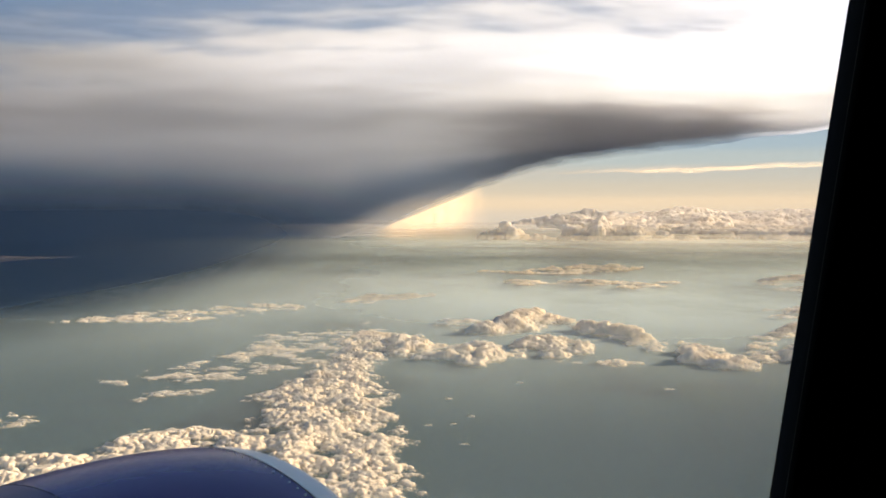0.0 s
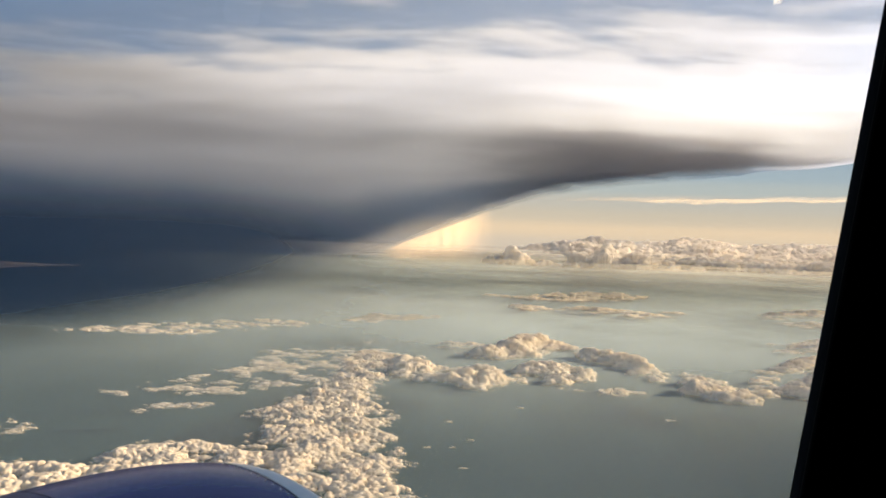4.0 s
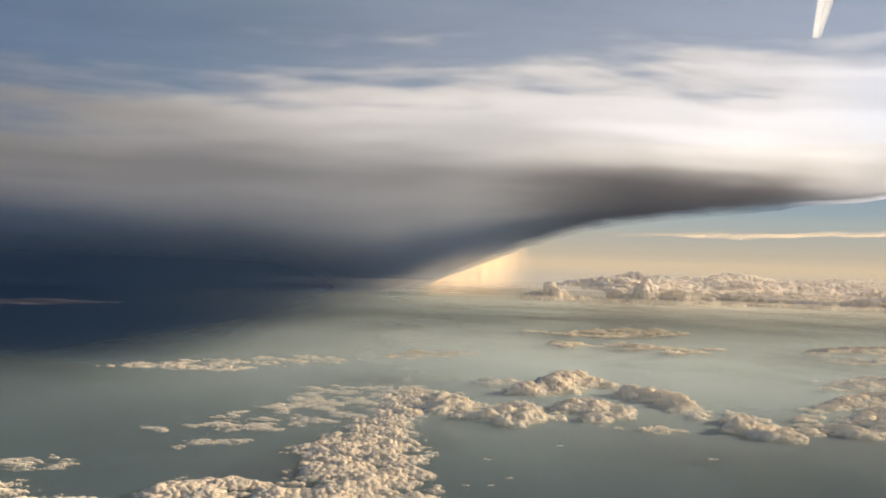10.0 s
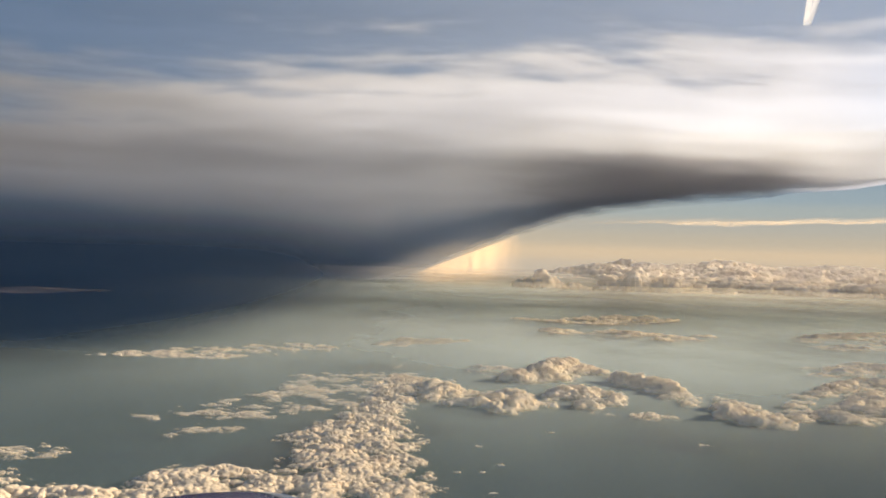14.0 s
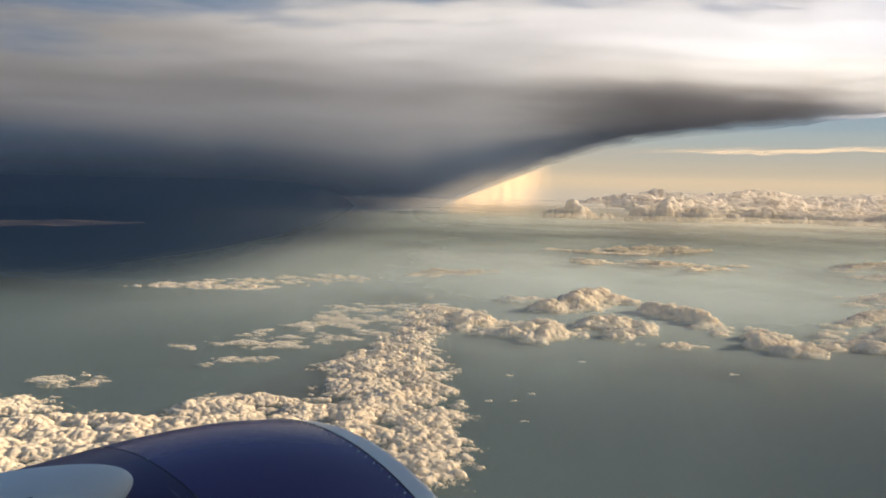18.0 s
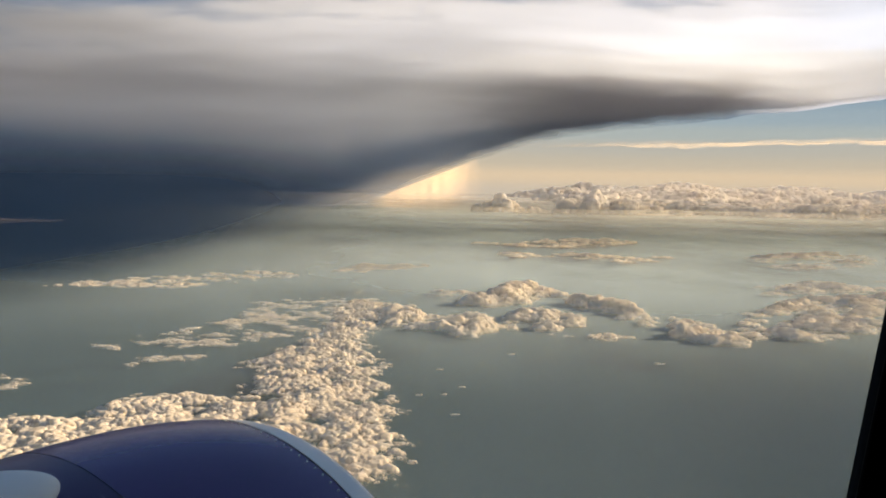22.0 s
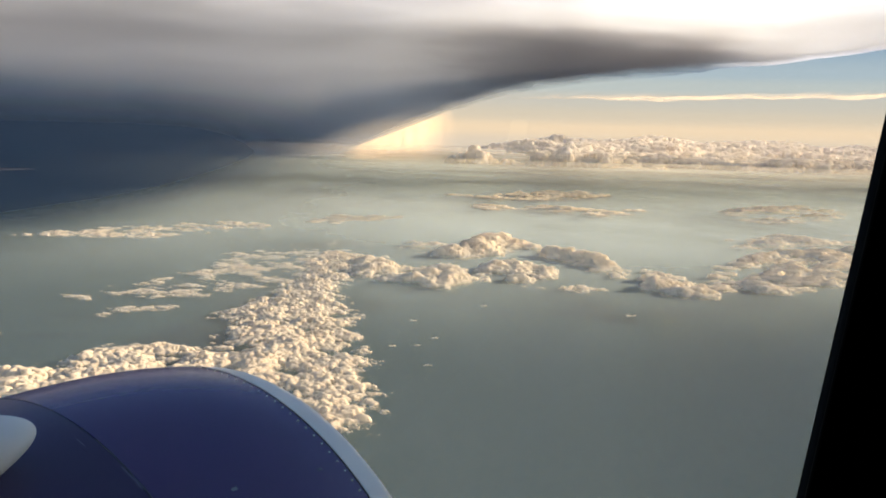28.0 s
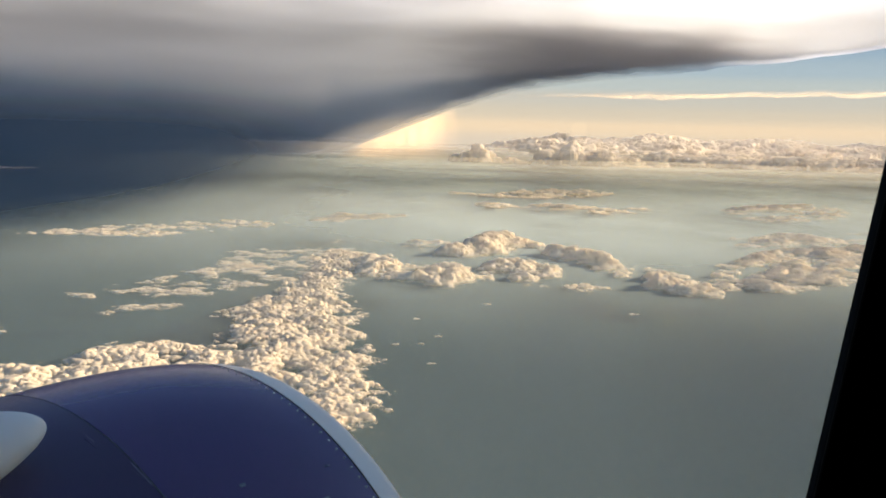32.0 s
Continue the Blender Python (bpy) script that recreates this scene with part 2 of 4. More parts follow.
def rain_shade_material():
    """Slate-blue rain with the shade under the storm in its colour: thickest in the middle, thinning to its lower
    border and upwards into the cloud.
    """
    m, n, l = material("slate_rain_shade")
    calc = calc_on(n, l)
    co = n.new("ShaderNodeTexCoord")
    sep = n.new("ShaderNodeSeparateXYZ")
    l.new(co.outputs["UV"], sep.inputs[0])          # u, degrees above the lower border / 10
    layer = n.new("ShaderNodeUVMap")
    layer.uv_map = "Edge"
    sep2 = n.new("ShaderNodeSeparateXYZ")
    l.new(layer.outputs["UV"], sep2.inputs[0])
    soft = noise_node(n, l, co.outputs["UV"], 1.0, 4, 0.5, (9.0, 2.5, 1)).outputs["Fac"]
    foot = span(n, l, calc("MULTIPLY_ADD", soft, 0.14, sep.outputs["Y"]), -0.05, 0.22).outputs[0]
    up = span(n, l, sep2.outputs["Y"], 0.5, -0.12).outputs[0]
    end = span(n, l, calc("MULTIPLY_ADD", soft, 0.06, sep.outputs["X"]), 0.545, 0.44).outputs[0]
    thick = calc("MULTIPLY", calc("MULTIPLY", calc("MULTIPLY", foot, up), end), 0.86)
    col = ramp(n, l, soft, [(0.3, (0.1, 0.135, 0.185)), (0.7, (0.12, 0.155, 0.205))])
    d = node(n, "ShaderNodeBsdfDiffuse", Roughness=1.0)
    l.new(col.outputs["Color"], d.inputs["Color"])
    clear = n.new("ShaderNodeBsdfTransparent")
    mix = n.new("ShaderNodeMixShader")
    l.new(thick, mix.inputs[0])
    l.new(clear.outputs[0], mix.inputs[1])
    l.new(d.outputs[0], mix.inputs[2])
    out = n.new("ShaderNodeOutputMaterial")
    l.new(mix.outputs[0], out.inputs["Surface"])
    return m


WHITE_CLOUD = cumulus_material("cumulus_white", (0.88, 0.785, 0.64), 1.5, 0.5, (9.3, 11.2), 0.2)
RIDGE_CLOUD = cumulus_material("cumulus_heaped", (0.94, 0.845, 0.69), 1.2, 0.5, (10.0, 13.4))
LINE_CLOUD = cumulus_material("cumulus_lined", (0.97, 0.87, 0.71), 0.8, 0.5, (14.4, 18.6))
MIST_CLOUD = cumulus_material("cumulus_soft", (0.94, 0.85, 0.71), 0.5, 0.5, (10.6, 15.0))
FAR_CLOUD = cumulus_material("cumulus_distant", (0.86, 0.8, 0.71), 0.12, 0.4, (38.0, 52.0), 0.2)
SEA = sea_material()
STORM = storm_material("storm_ice", (0.8, 0.85, 0.95))
RAIN_SHADE = rain_shade_material()


def curtain_material(name, tint, solid, feet, end=0.86, grain=(16, 1.6, 1), even=0.45):
    """Falling or drifting ice: thin, lit through; thins out towards its feet and in streaks."""
    m, n, l = material(name)
    co = n.new("ShaderNodeTexCoord")
    sep = n.new("ShaderNodeSeparateXYZ")
    l.new(co.outputs["UV"], sep.inputs[0])
    st = noise_node(n, l, co.outputs["UV"], 1.0, 5, 0.55, grain)
    d = node(n, "ShaderNodeBsdfDiffuse", Color=(*tint, 1), Roughness=1.0)
    tr = node(n, "ShaderNodeBsdfTranslucent", Color=(*tint, 1))
    body = node(n, "ShaderNodeMixShader", Fac=0.75)
    l.new(d.outputs[0], body.inputs[1]); l.new(tr.outputs[0], body.inputs[2])
    up = span(n, l, sep.outputs["Y"], *feet)
    k = n.new("ShaderNodeMath"); k.operation = "MULTIPLY"
    den = span(n, l, st.outputs["Fac"], 0.2, 0.65)
    den.inputs["To Min"].default_value, den.inputs["To Max"].default_value = solid * even, solid
    l.new(up.outputs[0], k.inputs[0]); l.new(den.outputs[0], k.inputs[1])
    ends = span(n, l, sep.outputs["X"], 1.0, end)
    start = span(n, l, sep.outputs["X"], 0.0, 0.3)
    e2 = n.new("ShaderNodeMath"); e2.operation = "MULTIPLY"
    l.new(ends.outputs[0], e2.inputs[0]); l.new(start.outputs[0], e2.inputs[1])
    k2 = n.new("ShaderNodeMath"); k2.operation = "MULTIPLY"
    l.new(k.outputs[0], k2.inputs[0]); l.new(e2.outputs[0], k2.inputs[1])
    clear = n.new("ShaderNodeBsdfTransparent")
    mix = n.new("ShaderNodeMixShader")
    l.new(k2.outputs[0], mix.inputs[0]); l.new(clear.outputs[0], mix.inputs[1]); l.new(body.outputs[0], mix.inputs[2])
    out = n.new("ShaderNodeOutputMaterial")
    l.new(mix.outputs[0], out.inputs["Surface"])
    return m


def haze_sheet_material(name, start, full, most, tint=(0.45, 0.54, 0.55), least=0.0, west=-400, east=60, wane=None):
    """Aerial haze put into a sheet: open near the aircraft, closing in with distance, torn into streaks."""
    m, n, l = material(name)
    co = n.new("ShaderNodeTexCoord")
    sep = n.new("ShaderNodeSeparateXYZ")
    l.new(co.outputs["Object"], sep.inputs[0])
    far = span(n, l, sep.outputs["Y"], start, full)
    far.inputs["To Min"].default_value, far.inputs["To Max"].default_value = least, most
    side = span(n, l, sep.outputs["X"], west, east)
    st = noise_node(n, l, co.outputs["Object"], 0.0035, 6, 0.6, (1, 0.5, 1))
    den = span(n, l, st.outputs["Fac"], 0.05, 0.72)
    a = n.new("ShaderNodeMath"); a.operation = "MULTIPLY"
    l.new(far.outputs[0], a.inputs[0]); l.new(side.outputs[0], a.inputs[1])
    b = n.new("ShaderNodeMath"); b.operation = "MULTIPLY"
    l.new(a.outputs[0], b.inputs[0]); l.new(den.outputs[0], b.inputs[1])
    # thinner eastwards, which darkens the near sea on that side
    if wane:
        off = span(n, l, sep.outputs["X"], *wane)
        off.inputs["To Min"].default_value, off.inputs["To Max"].default_value = 1.0, 0.3
        c = n.new("ShaderNodeMath"); c.operation = "MULTIPLY"
        l.new(b.outputs[0], c.inputs[0]); l.new(off.outputs[0], c.inputs[1])
        b = c
    d = node(n, "ShaderNodeBsdfDiffuse", Color=(*tint, 1))
    clear = n.new("ShaderNodeBsdfTransparent")
    mix = n.new("ShaderNodeMixShader")
    l.new(b.outputs[0], mix.inputs[0]); l.new(clear.outputs[0], mix.inputs[1]); l.new(d.outputs[0], mix.inputs[2])
    out = n.new("ShaderNodeOutputMaterial")
    l.new(mix.outputs[0], out.inputs["Surface"])
    return m


# the tints hold the colour of hazy light, cool low down, warm high up
HAZE_VEIL = haze_sheet_material("sea_haze_veil", 230, 950, 1.0, (0.46, 0.56, 0.575), 0.0, -380, 140)
SEA_HAZE = haze_sheet_material("sea_haze", 100, 800, 0.4, (0.19, 0.265, 0.305), 0.12, -520, 0, (-20, 120))
NEAR_HAZE = haze_sheet_material("near_haze", 500, 900, 0.04, (0.4, 0.52, 0.58), 0.075, -700, -100, (-20, 110))
DEEP_HAZE = haze_sheet_material("deep_haze", 900, 2000, 0.6, (0.53, 0.64, 0.66), 0.0, -700, 50)
FAR_HAZE = haze_sheet_material("far_haze", 900, 2000, 0.62, (0.56, 0.64, 0.63), 0.0, -700, 50)
TOP_HAZE = haze_sheet_material("top_haze", 1100, 2600, 0.42, (0.66, 0.64, 0.57), 0.0, -700, 50)
HAZE = haze_sheet_material("low_haze", 300, 1300, 0.45)
GOLD_HAZE = haze_sheet_material("golden_haze", 350, 1100, 0.24, (0.6, 0.6, 0.55), 0.02)
HIGH_HAZE = haze_sheet_material("high_haze", 420, 1300, 0.38, (0.7, 0.65, 0.54), 0.02, -230, 260)
VIRGA = curtain_material("falling_ice", (0.86, 0.64, 0.4), 0.34, (0.0, 0.9), 0.6, (5, 0.7, 1), 0.8)
CIRRUS = curtain_material("cirrus_ice", (0.92, 0.76, 0.55), 0.42, (-0.05, 0.6))
SLIVER = curtain_material("cloud_sliver_pink", (0.42, 0.36, 0.36), 0.12, (-0.4, 0.3))
WHITE_STREAK = curtain_material("white_streak", (0.97, 0.97, 0.97), 0.4, (-0.2, 0.5), 0.7)
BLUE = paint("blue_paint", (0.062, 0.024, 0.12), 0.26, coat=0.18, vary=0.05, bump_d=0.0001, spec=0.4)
# darker copy of the blue: the aft cowl's dim reflections are painted in
BLUE_SHADED = paint("blue_paint_shaded", (0.04, 0.017, 0.075), 0.3, coat=0.0, grain=1.2, vary=0.05, bump_d=0.00003, spec=0.35)
LIP = paint("bare_lip_metal", (1.0, 0.9, 0.72), 0.45, metal=0.1, vary=0.04)
WHITE = paint("white_paint", (0.84, 0.84, 0.8), 0.4, coat=0.3, vary=0.05)
WING = paint("warm_white_paint", (1.0, 0.9, 0.72), 0.6, vary=0.04)
DARK = paint("dark_gap", (0.015, 0.015, 0.02), 0.6)
SCUFF = paint("scuffed_paint", (0.13, 0.11, 0.19), 0.5)
LATCH = paint("latch_grey", (0.045, 0.024, 0.08), 0.45)
LIT_RIM = paint("tan_lit_rim", (0.05, 0.04, 0.03), 0.9, grain=40, spec=0.1)
# near-white, to put the sun's glint on the fasteners into their colour
GLINT_PALE = paint("pale_glint_metal", (0.97, 0.93, 0.88), 0.3, metal=0.3, vary=0.02)
STEEL = paint("steel", (0.55, 0.55, 0.56), 0.35, metal=1.0)
TRIM = paint("dark_cabin_plastic", (0.012, 0.0108, 0.01), 0.95, grain=30, spec=0.0)
PANEL = paint("cabin_panel", (0.07, 0.07, 0.072), 0.7, grain=20)


# ---- mesh helpers ----
def finish(name, me, mat, parent=None, label="", smooth=True):
    me.materials.append(mat)
    if smooth:
        me.polygons.foreach_set("use_smooth", [True] * len(me.polygons))
    ob = new(name, me)
    if parent:
        ob.parent = parent
    if label:
        ob["label"] = label
    return ob


def part(name, bm, mat, parent=None, label="", smooth=True):
    me = bpy.data.meshes.new(name)
    bmesh.ops.recalc_face_normals(bm, faces=bm.faces)
    bm.to_mesh(me)
    bm.free()
    return finish(name, me, mat, parent, label, smooth)


def grid_mesh(name, verts, quads):
    """A mesh from numpy arrays of corners (n, 3) and quads (m, 4)."""
    me = bpy.data.meshes.new(name)
    me.vertices.add(len(verts))
    me.vertices.foreach_set("co", np.asarray(verts, np.float32).ravel())
    me.loops.add(quads.size)
    me.loops.foreach_set("vertex_index", quads.astype(np.int32).ravel())
    me.polygons.add(len(quads))
    me.polygons.foreach_set("loop_start", np.arange(0, quads.size, 4, dtype=np.int32))
    me.polygons.foreach_set("loop_total", np.full(len(quads), 4, dtype=np.int32))
    me.update(calc_edges=True)
    me.validate()
    return me


def set_uv(me, uv, name="UVMap"):
    """One UV for each corner point."""
    layer = me.uv_layers.new(name=name)
    loop_v = np.empty(len(me.loops), np.int32)
    me.loops.foreach_get("vertex_index", loop_v)
    layer.data.foreach_set("uv", np.asarray(uv)[loop_v].astype(np.float32).ravel())


def sheet_quads(nu, nv, wrap=False):
    i = np.arange(nu * nv).reshape(nv, nu)
    if wrap:
        i = np.concatenate([i, i[:, :1]], 1)
    return np.stack([i[:-1, :-1], i[:-1, 1:], i[1:, 1:], i[1:, :-1]], -1).reshape(-1, 4)


LATTICE = np.random.RandomState(5).rand(256, 256)


def value_noise(x, y, octaves=4, gain=0.5):
    out, amp, tot = np.zeros(np.broadcast(x, y).shape), 1.0, 0.0
    for k in range(octaves):
        xs, ys = x * 2 ** k + 17.3 * k, y * 2 ** k + 41.7 * k
        xi, yi = np.floor(xs).astype(int), np.floor(ys).astype(int)
        fx, fy = xs - xi, ys - yi
        fx, fy = fx * fx * (3 - 2 * fx), fy * fy * (3 - 2 * fy)
        a, b = LATTICE[yi % 256, xi % 256], LATTICE[yi % 256, (xi + 1) % 256]
        c, d = LATTICE[(yi + 1) % 256, xi % 256], LATTICE[(yi + 1) % 256, (xi + 1) % 256]
        out += amp * ((a * (1 - fx) + b * fx) * (1 - fy) + (c * (1 - fx) + d * fx) * fy)
        tot += amp
        amp *= gain
    return out / tot


def inside(px, py, outline):
    """Distance into the outline (negative outside)."""
    px, py = np.asarray(px, float), np.asarray(py, float)
    hit, near = np.zeros(px.shape, bool), np.full(px.shape, 1e9)
    for (x0, y0), (x1, y1) in zip(outline, outline[1:] + outline[:1]):
        dx, dy = x1 - x0, y1 - y0
        s = np.clip(((px - x0) * dx + (py - y0) * dy) / (dx * dx + dy * dy), 0, 1)
        near = np.minimum(near, np.hypot(px - x0 - s * dx, py - y0 - s * dy))
        cross = ((y0 > py) != (y1 > py))
        with np.errstate(divide="ignore", invalid="ignore"):
            hit ^= cross & (px < dx * (py - y0) / (dy if dy else 1e-9) + x0)
    return np.where(hit, near, -near)


def cloud_bank(name, outline, base, cell, puff, count, label, mat, tall=0.8, fringe=4.0, gaps=0.35,
               gap_size=30.0, long=1.0, turn=0.0, mound=0.0, seed=1, knobs=2.0, flat=0.0, tear=0.9, climb=None):
    """A bank of cumulus: many domes heaped on a level base inside a plan outline, knobs on the domes, gaps between."""
    rs = np.random.RandomState(seed)
    ox, oy = np.array(outline, float).T
    m = 2.5 * fringe + puff[1] * long
    x0, x1, y0, y1 = ox.min() - m, ox.max() + m, oy.min() - m, oy.max() + m
    nx, ny = int((x1 - x0) / cell[0]) + 1, int((y1 - y0) / cell[1]) + 1
    xs, ys = x0 + np.arange(nx) * cell[0], y0 + np.arange(ny) * cell[1]
    z = np.full((ny, nx), -1.0)
    ca, sn = math.cos(turn), math.sin(turn)

    def heap(cx, cy, r, foot, aspect):
        aspect = min(aspect, long * 1.6)
        reach = r * aspect
        i0, i1 = np.searchsorted(xs, (cx - reach, cx + reach))
        j0, j1 = np.searchsorted(ys, (cy - reach, cy + reach))
        if i1 <= i0 or j1 <= j0:
            return
        dx, dy = xs[None, i0:i1] - cx, ys[j0:j1, None] - cy
        q = ((dx * ca + dy * sn) / aspect) ** 2 + (-dx * sn + dy * ca) ** 2
        h = np.sqrt(np.maximum(1 - q / (r * r), 0.0))
        w = z[j0:j1, i0:i1]
        np.maximum(w, np.where(h > 0, foot + r * tall * h, -1.0), out=w)

    made = 0
    while made < count:
        px, py = rs.uniform(x0, x1, 4000), rs.uniform(y0, y1, 4000)
        d = inside(px, py, outline) + (value_noise(px / (gap_size * 0.5), py / (gap_size * 0.5), 3) - 0.5) * fringe * 3
        n = value_noise(px / gap_size + seed, py / gap_size, 4)
        keep = (d > 0) & (n > gaps * (1 + 0.5 * np.exp(-np.maximum(d, 0) / fringe)))
        keep |= (d > -2.5 * fringe) & (rs.rand(4000) < 0.006 * np.exp(np.minimum(d, 0) / fringe))
        for cx, cy, dd, nn in zip(px[keep], py[keep], d[keep], n[keep]):
            r = puff[0] + (puff[1] - puff[0]) * rs.rand() ** 2.8
            if long < 1.3:
                turn_p = rs.rand() * math.pi
                ca, sn = math.cos(turn_p), math.sin(turn_p)
            r *= 0.45 + 0.55 * min(1, max(0, dd) / fringe)
            heap(cx, cy, r, mound * max(0.0, nn - gaps) * min(1, max(0, dd) / (2 * fringe)) - flat * r, long * (1 + 0.6 * rs.rand()))
            made += 1
            if made >= count:
                break
    # small knobs on the heaps
    jj, ii = np.nonzero(z > 0.15)
    old_z = z.copy()
    for k in rs.randint(0, len(ii), int(count * knobs)):
        r = puff[0] * (0.25 + 0.5 * rs.rand())
        heap(xs[ii[k]] + rs.uniform(-1, 1) * cell[0], ys[jj[k]] + rs.uniform(-1, 1) * cell[1], r, old_z[jj[k], ii[k]] - 0.35 * r, 1.0 + (long - 1) * 0.5)
    ragged = value_noise(xs[None, :] / (puff[0] * 0.7), ys[:, None] / (puff[0] * 0.7), 3, 0.7) - 0.5
    torn = value_noise(xs[None, :] / (puff[1] * 1.6) + seed, ys[:, None] / (puff[1] * 2.2), 4) - 0.5
    z = np.where(z > 0, z + ragged * puff[0] * 1.25 + torn * puff[1] * tear - 0.12 * puff[1], z)
    ok = z > 0
    quad = ok[:-1, :-1] | ok[:-1, 1:] | ok[1:, 1:] | ok[1:, :-1]
    z = np.where(ok, z, -0.3 * puff[0])
    q = sheet_quads(nx, ny)[quad.ravel()]
    used, idx = np.unique(q, return_inverse=True)
    gx, gy = np.meshgrid(xs, ys)
    v = np.stack([gx.ravel()[used], gy.ravel()[used], z.ravel()[used] + base], -1)
    if climb:
        v[:, 2] += np.maximum(0.0, v[:, 1] - climb[0]) * climb[1]
    ob = finish(name, grid_mesh(name, v, idx.reshape(-1, 4)), mat)
    return tagged(ob, label, "cloud", "", "stuff")


# ---- glow of the low sky beyond the clouds ----
def glow_material():
    m, n, l = material("horizon_glow")
    co = n.new("ShaderNodeTexCoord")
    sep = n.new("ShaderNodeSeparateXYZ")
    l.new(co.outputs["UV"], sep.inputs[0])
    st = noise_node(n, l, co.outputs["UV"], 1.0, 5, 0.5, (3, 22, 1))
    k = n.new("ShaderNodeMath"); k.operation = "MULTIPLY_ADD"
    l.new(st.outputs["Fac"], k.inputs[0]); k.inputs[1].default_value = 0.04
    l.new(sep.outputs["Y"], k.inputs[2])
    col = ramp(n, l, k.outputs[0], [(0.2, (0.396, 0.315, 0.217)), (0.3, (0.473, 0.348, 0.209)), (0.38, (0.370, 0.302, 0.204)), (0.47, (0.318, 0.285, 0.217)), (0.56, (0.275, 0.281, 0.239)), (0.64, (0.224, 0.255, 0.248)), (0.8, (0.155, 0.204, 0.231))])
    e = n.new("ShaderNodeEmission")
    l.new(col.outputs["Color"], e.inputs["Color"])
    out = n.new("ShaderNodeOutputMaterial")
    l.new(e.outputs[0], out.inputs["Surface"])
    return m


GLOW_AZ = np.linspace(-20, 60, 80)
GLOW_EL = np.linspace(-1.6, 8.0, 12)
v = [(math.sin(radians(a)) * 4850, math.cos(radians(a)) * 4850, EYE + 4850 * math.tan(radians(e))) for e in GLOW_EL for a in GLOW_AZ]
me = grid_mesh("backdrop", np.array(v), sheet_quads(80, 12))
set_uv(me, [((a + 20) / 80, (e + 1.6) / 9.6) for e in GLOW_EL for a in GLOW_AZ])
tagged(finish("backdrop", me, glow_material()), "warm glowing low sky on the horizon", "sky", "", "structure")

# ---- sea ----
bm = bmesh.new()
bmesh.ops.create_circle(bm, cap_ends=True, segments=96, radius=20000)
tagged(part("water", bm, SEA), "hazy grey-green open sea far below", "sea", "", "structure")

# sheets added to stand in for haze in the air
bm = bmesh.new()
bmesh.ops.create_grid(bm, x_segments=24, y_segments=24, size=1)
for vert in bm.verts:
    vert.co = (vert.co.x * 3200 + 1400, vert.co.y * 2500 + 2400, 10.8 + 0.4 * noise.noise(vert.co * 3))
tagged(part("sea_haze_veil", bm, HAZE_VEIL), "pale sheet standing in for haze over the distant sea", "mist", "", "stuff")
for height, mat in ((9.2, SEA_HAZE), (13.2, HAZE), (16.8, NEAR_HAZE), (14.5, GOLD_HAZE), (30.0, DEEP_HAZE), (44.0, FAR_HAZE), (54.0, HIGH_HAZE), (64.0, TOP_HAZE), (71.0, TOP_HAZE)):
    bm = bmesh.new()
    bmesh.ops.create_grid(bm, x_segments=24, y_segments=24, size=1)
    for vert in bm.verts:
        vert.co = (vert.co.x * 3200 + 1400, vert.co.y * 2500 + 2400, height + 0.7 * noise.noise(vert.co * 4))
    tagged(part("haze_sheet", bm, mat), "thin sheet standing in for haze among the cloud tops", "haze", "", "stuff")

# ---- the storm's anvil and its shaded rain ----
AZ = [-75, -45, -26.2, -19, -14.4, -11.2, -8, -4.2, -2, 0.2, 2.8, 4.5, 7.4, 11.5, 16.1, 20, 22.4, 25.7, 28.5]
LOW = [-7.5, -6.8, -5.8, -4.6, -3.5, -2.65, -2.05, -0.75, 0.2, 1.15, 2.1, 2.65, 3.35, 3.85, 4.4, 4.85, 5.05, 5.6, 6.0]
RIM = [5.5, 5.5, 5.7, 5.8, 6.0, 6.1, 6.2, 6.4, 6.5, 6.6, 6.6, 6.5, 6.3, 6.0, 5.7, 5.5, 5.4, 5.75, 6.1]
TOP = [40, 40, 40, 40, 40, 40, 40, 40, 40, 40, 40, 40, 40, 40, 40, 40, 40, 12, 8]
RIM_D = 4150.0
nu, nl, nh = 320, 70, 90
az = np.linspace(-75, 28.5, nu)
kern = np.ones(17) / 17
low, rim, top_el = (np.convolve(np.pad(np.interp(az, AZ, a), 8, mode="edge"), kern, "valid") for a in (LOW, RIM, TOP))
low += 0.3 * (value_noise(az / 1.6, az * 0, 5, 0.6) - 0.5) * np.clip((az + 2) / 8, 0, 1) * np.clip((30 - az) / 12, 0.3, 1)


def storm_part(name, rows, mat, keep=None):
    """A sheet of the storm cloud from rows of (elevation, distance) round the sky."""
    pts, uvs, edge = [], [], []
    for el, dist in rows:
        e = np.radians(el)
        pts.append(np.stack([np.sin(np.radians(az)) * dist, np.cos(np.radians(az)) * dist, EYE + dist * np.tan(e)], -1))
        uvs.append(np.stack([(az + 75) / 150, 1 + (el - rim) / 10], -1))
        edge.append(np.stack([(az + 75) / 150, (el - low) / 10], -1))
    quads = sheet_quads(nu, len(rows))
    if keep is not None:
        quads = quads[keep[:-1, :-1].ravel()]
    me = grid_mesh(name, np.concatenate(pts), quads)
    set_uv(me, np.concatenate(uvs))
    set_uv(me, np.concatenate(edge), "Edge")
    return finish(name, me, mat, storm)


def storm_distance(el, wall, swell, level=0.0):
    """The far wall of the storm runs over into the level underside of its anvil in a wide curve."""
    ceiling = RIM_D * np.tan(np.radians(rim + (6.1 - rim) * level)) * swell / np.tan(np.radians(np.maximum(el, 0.3)))
    return (wall ** -5.0 + ceiling ** -5.0) ** -0.2


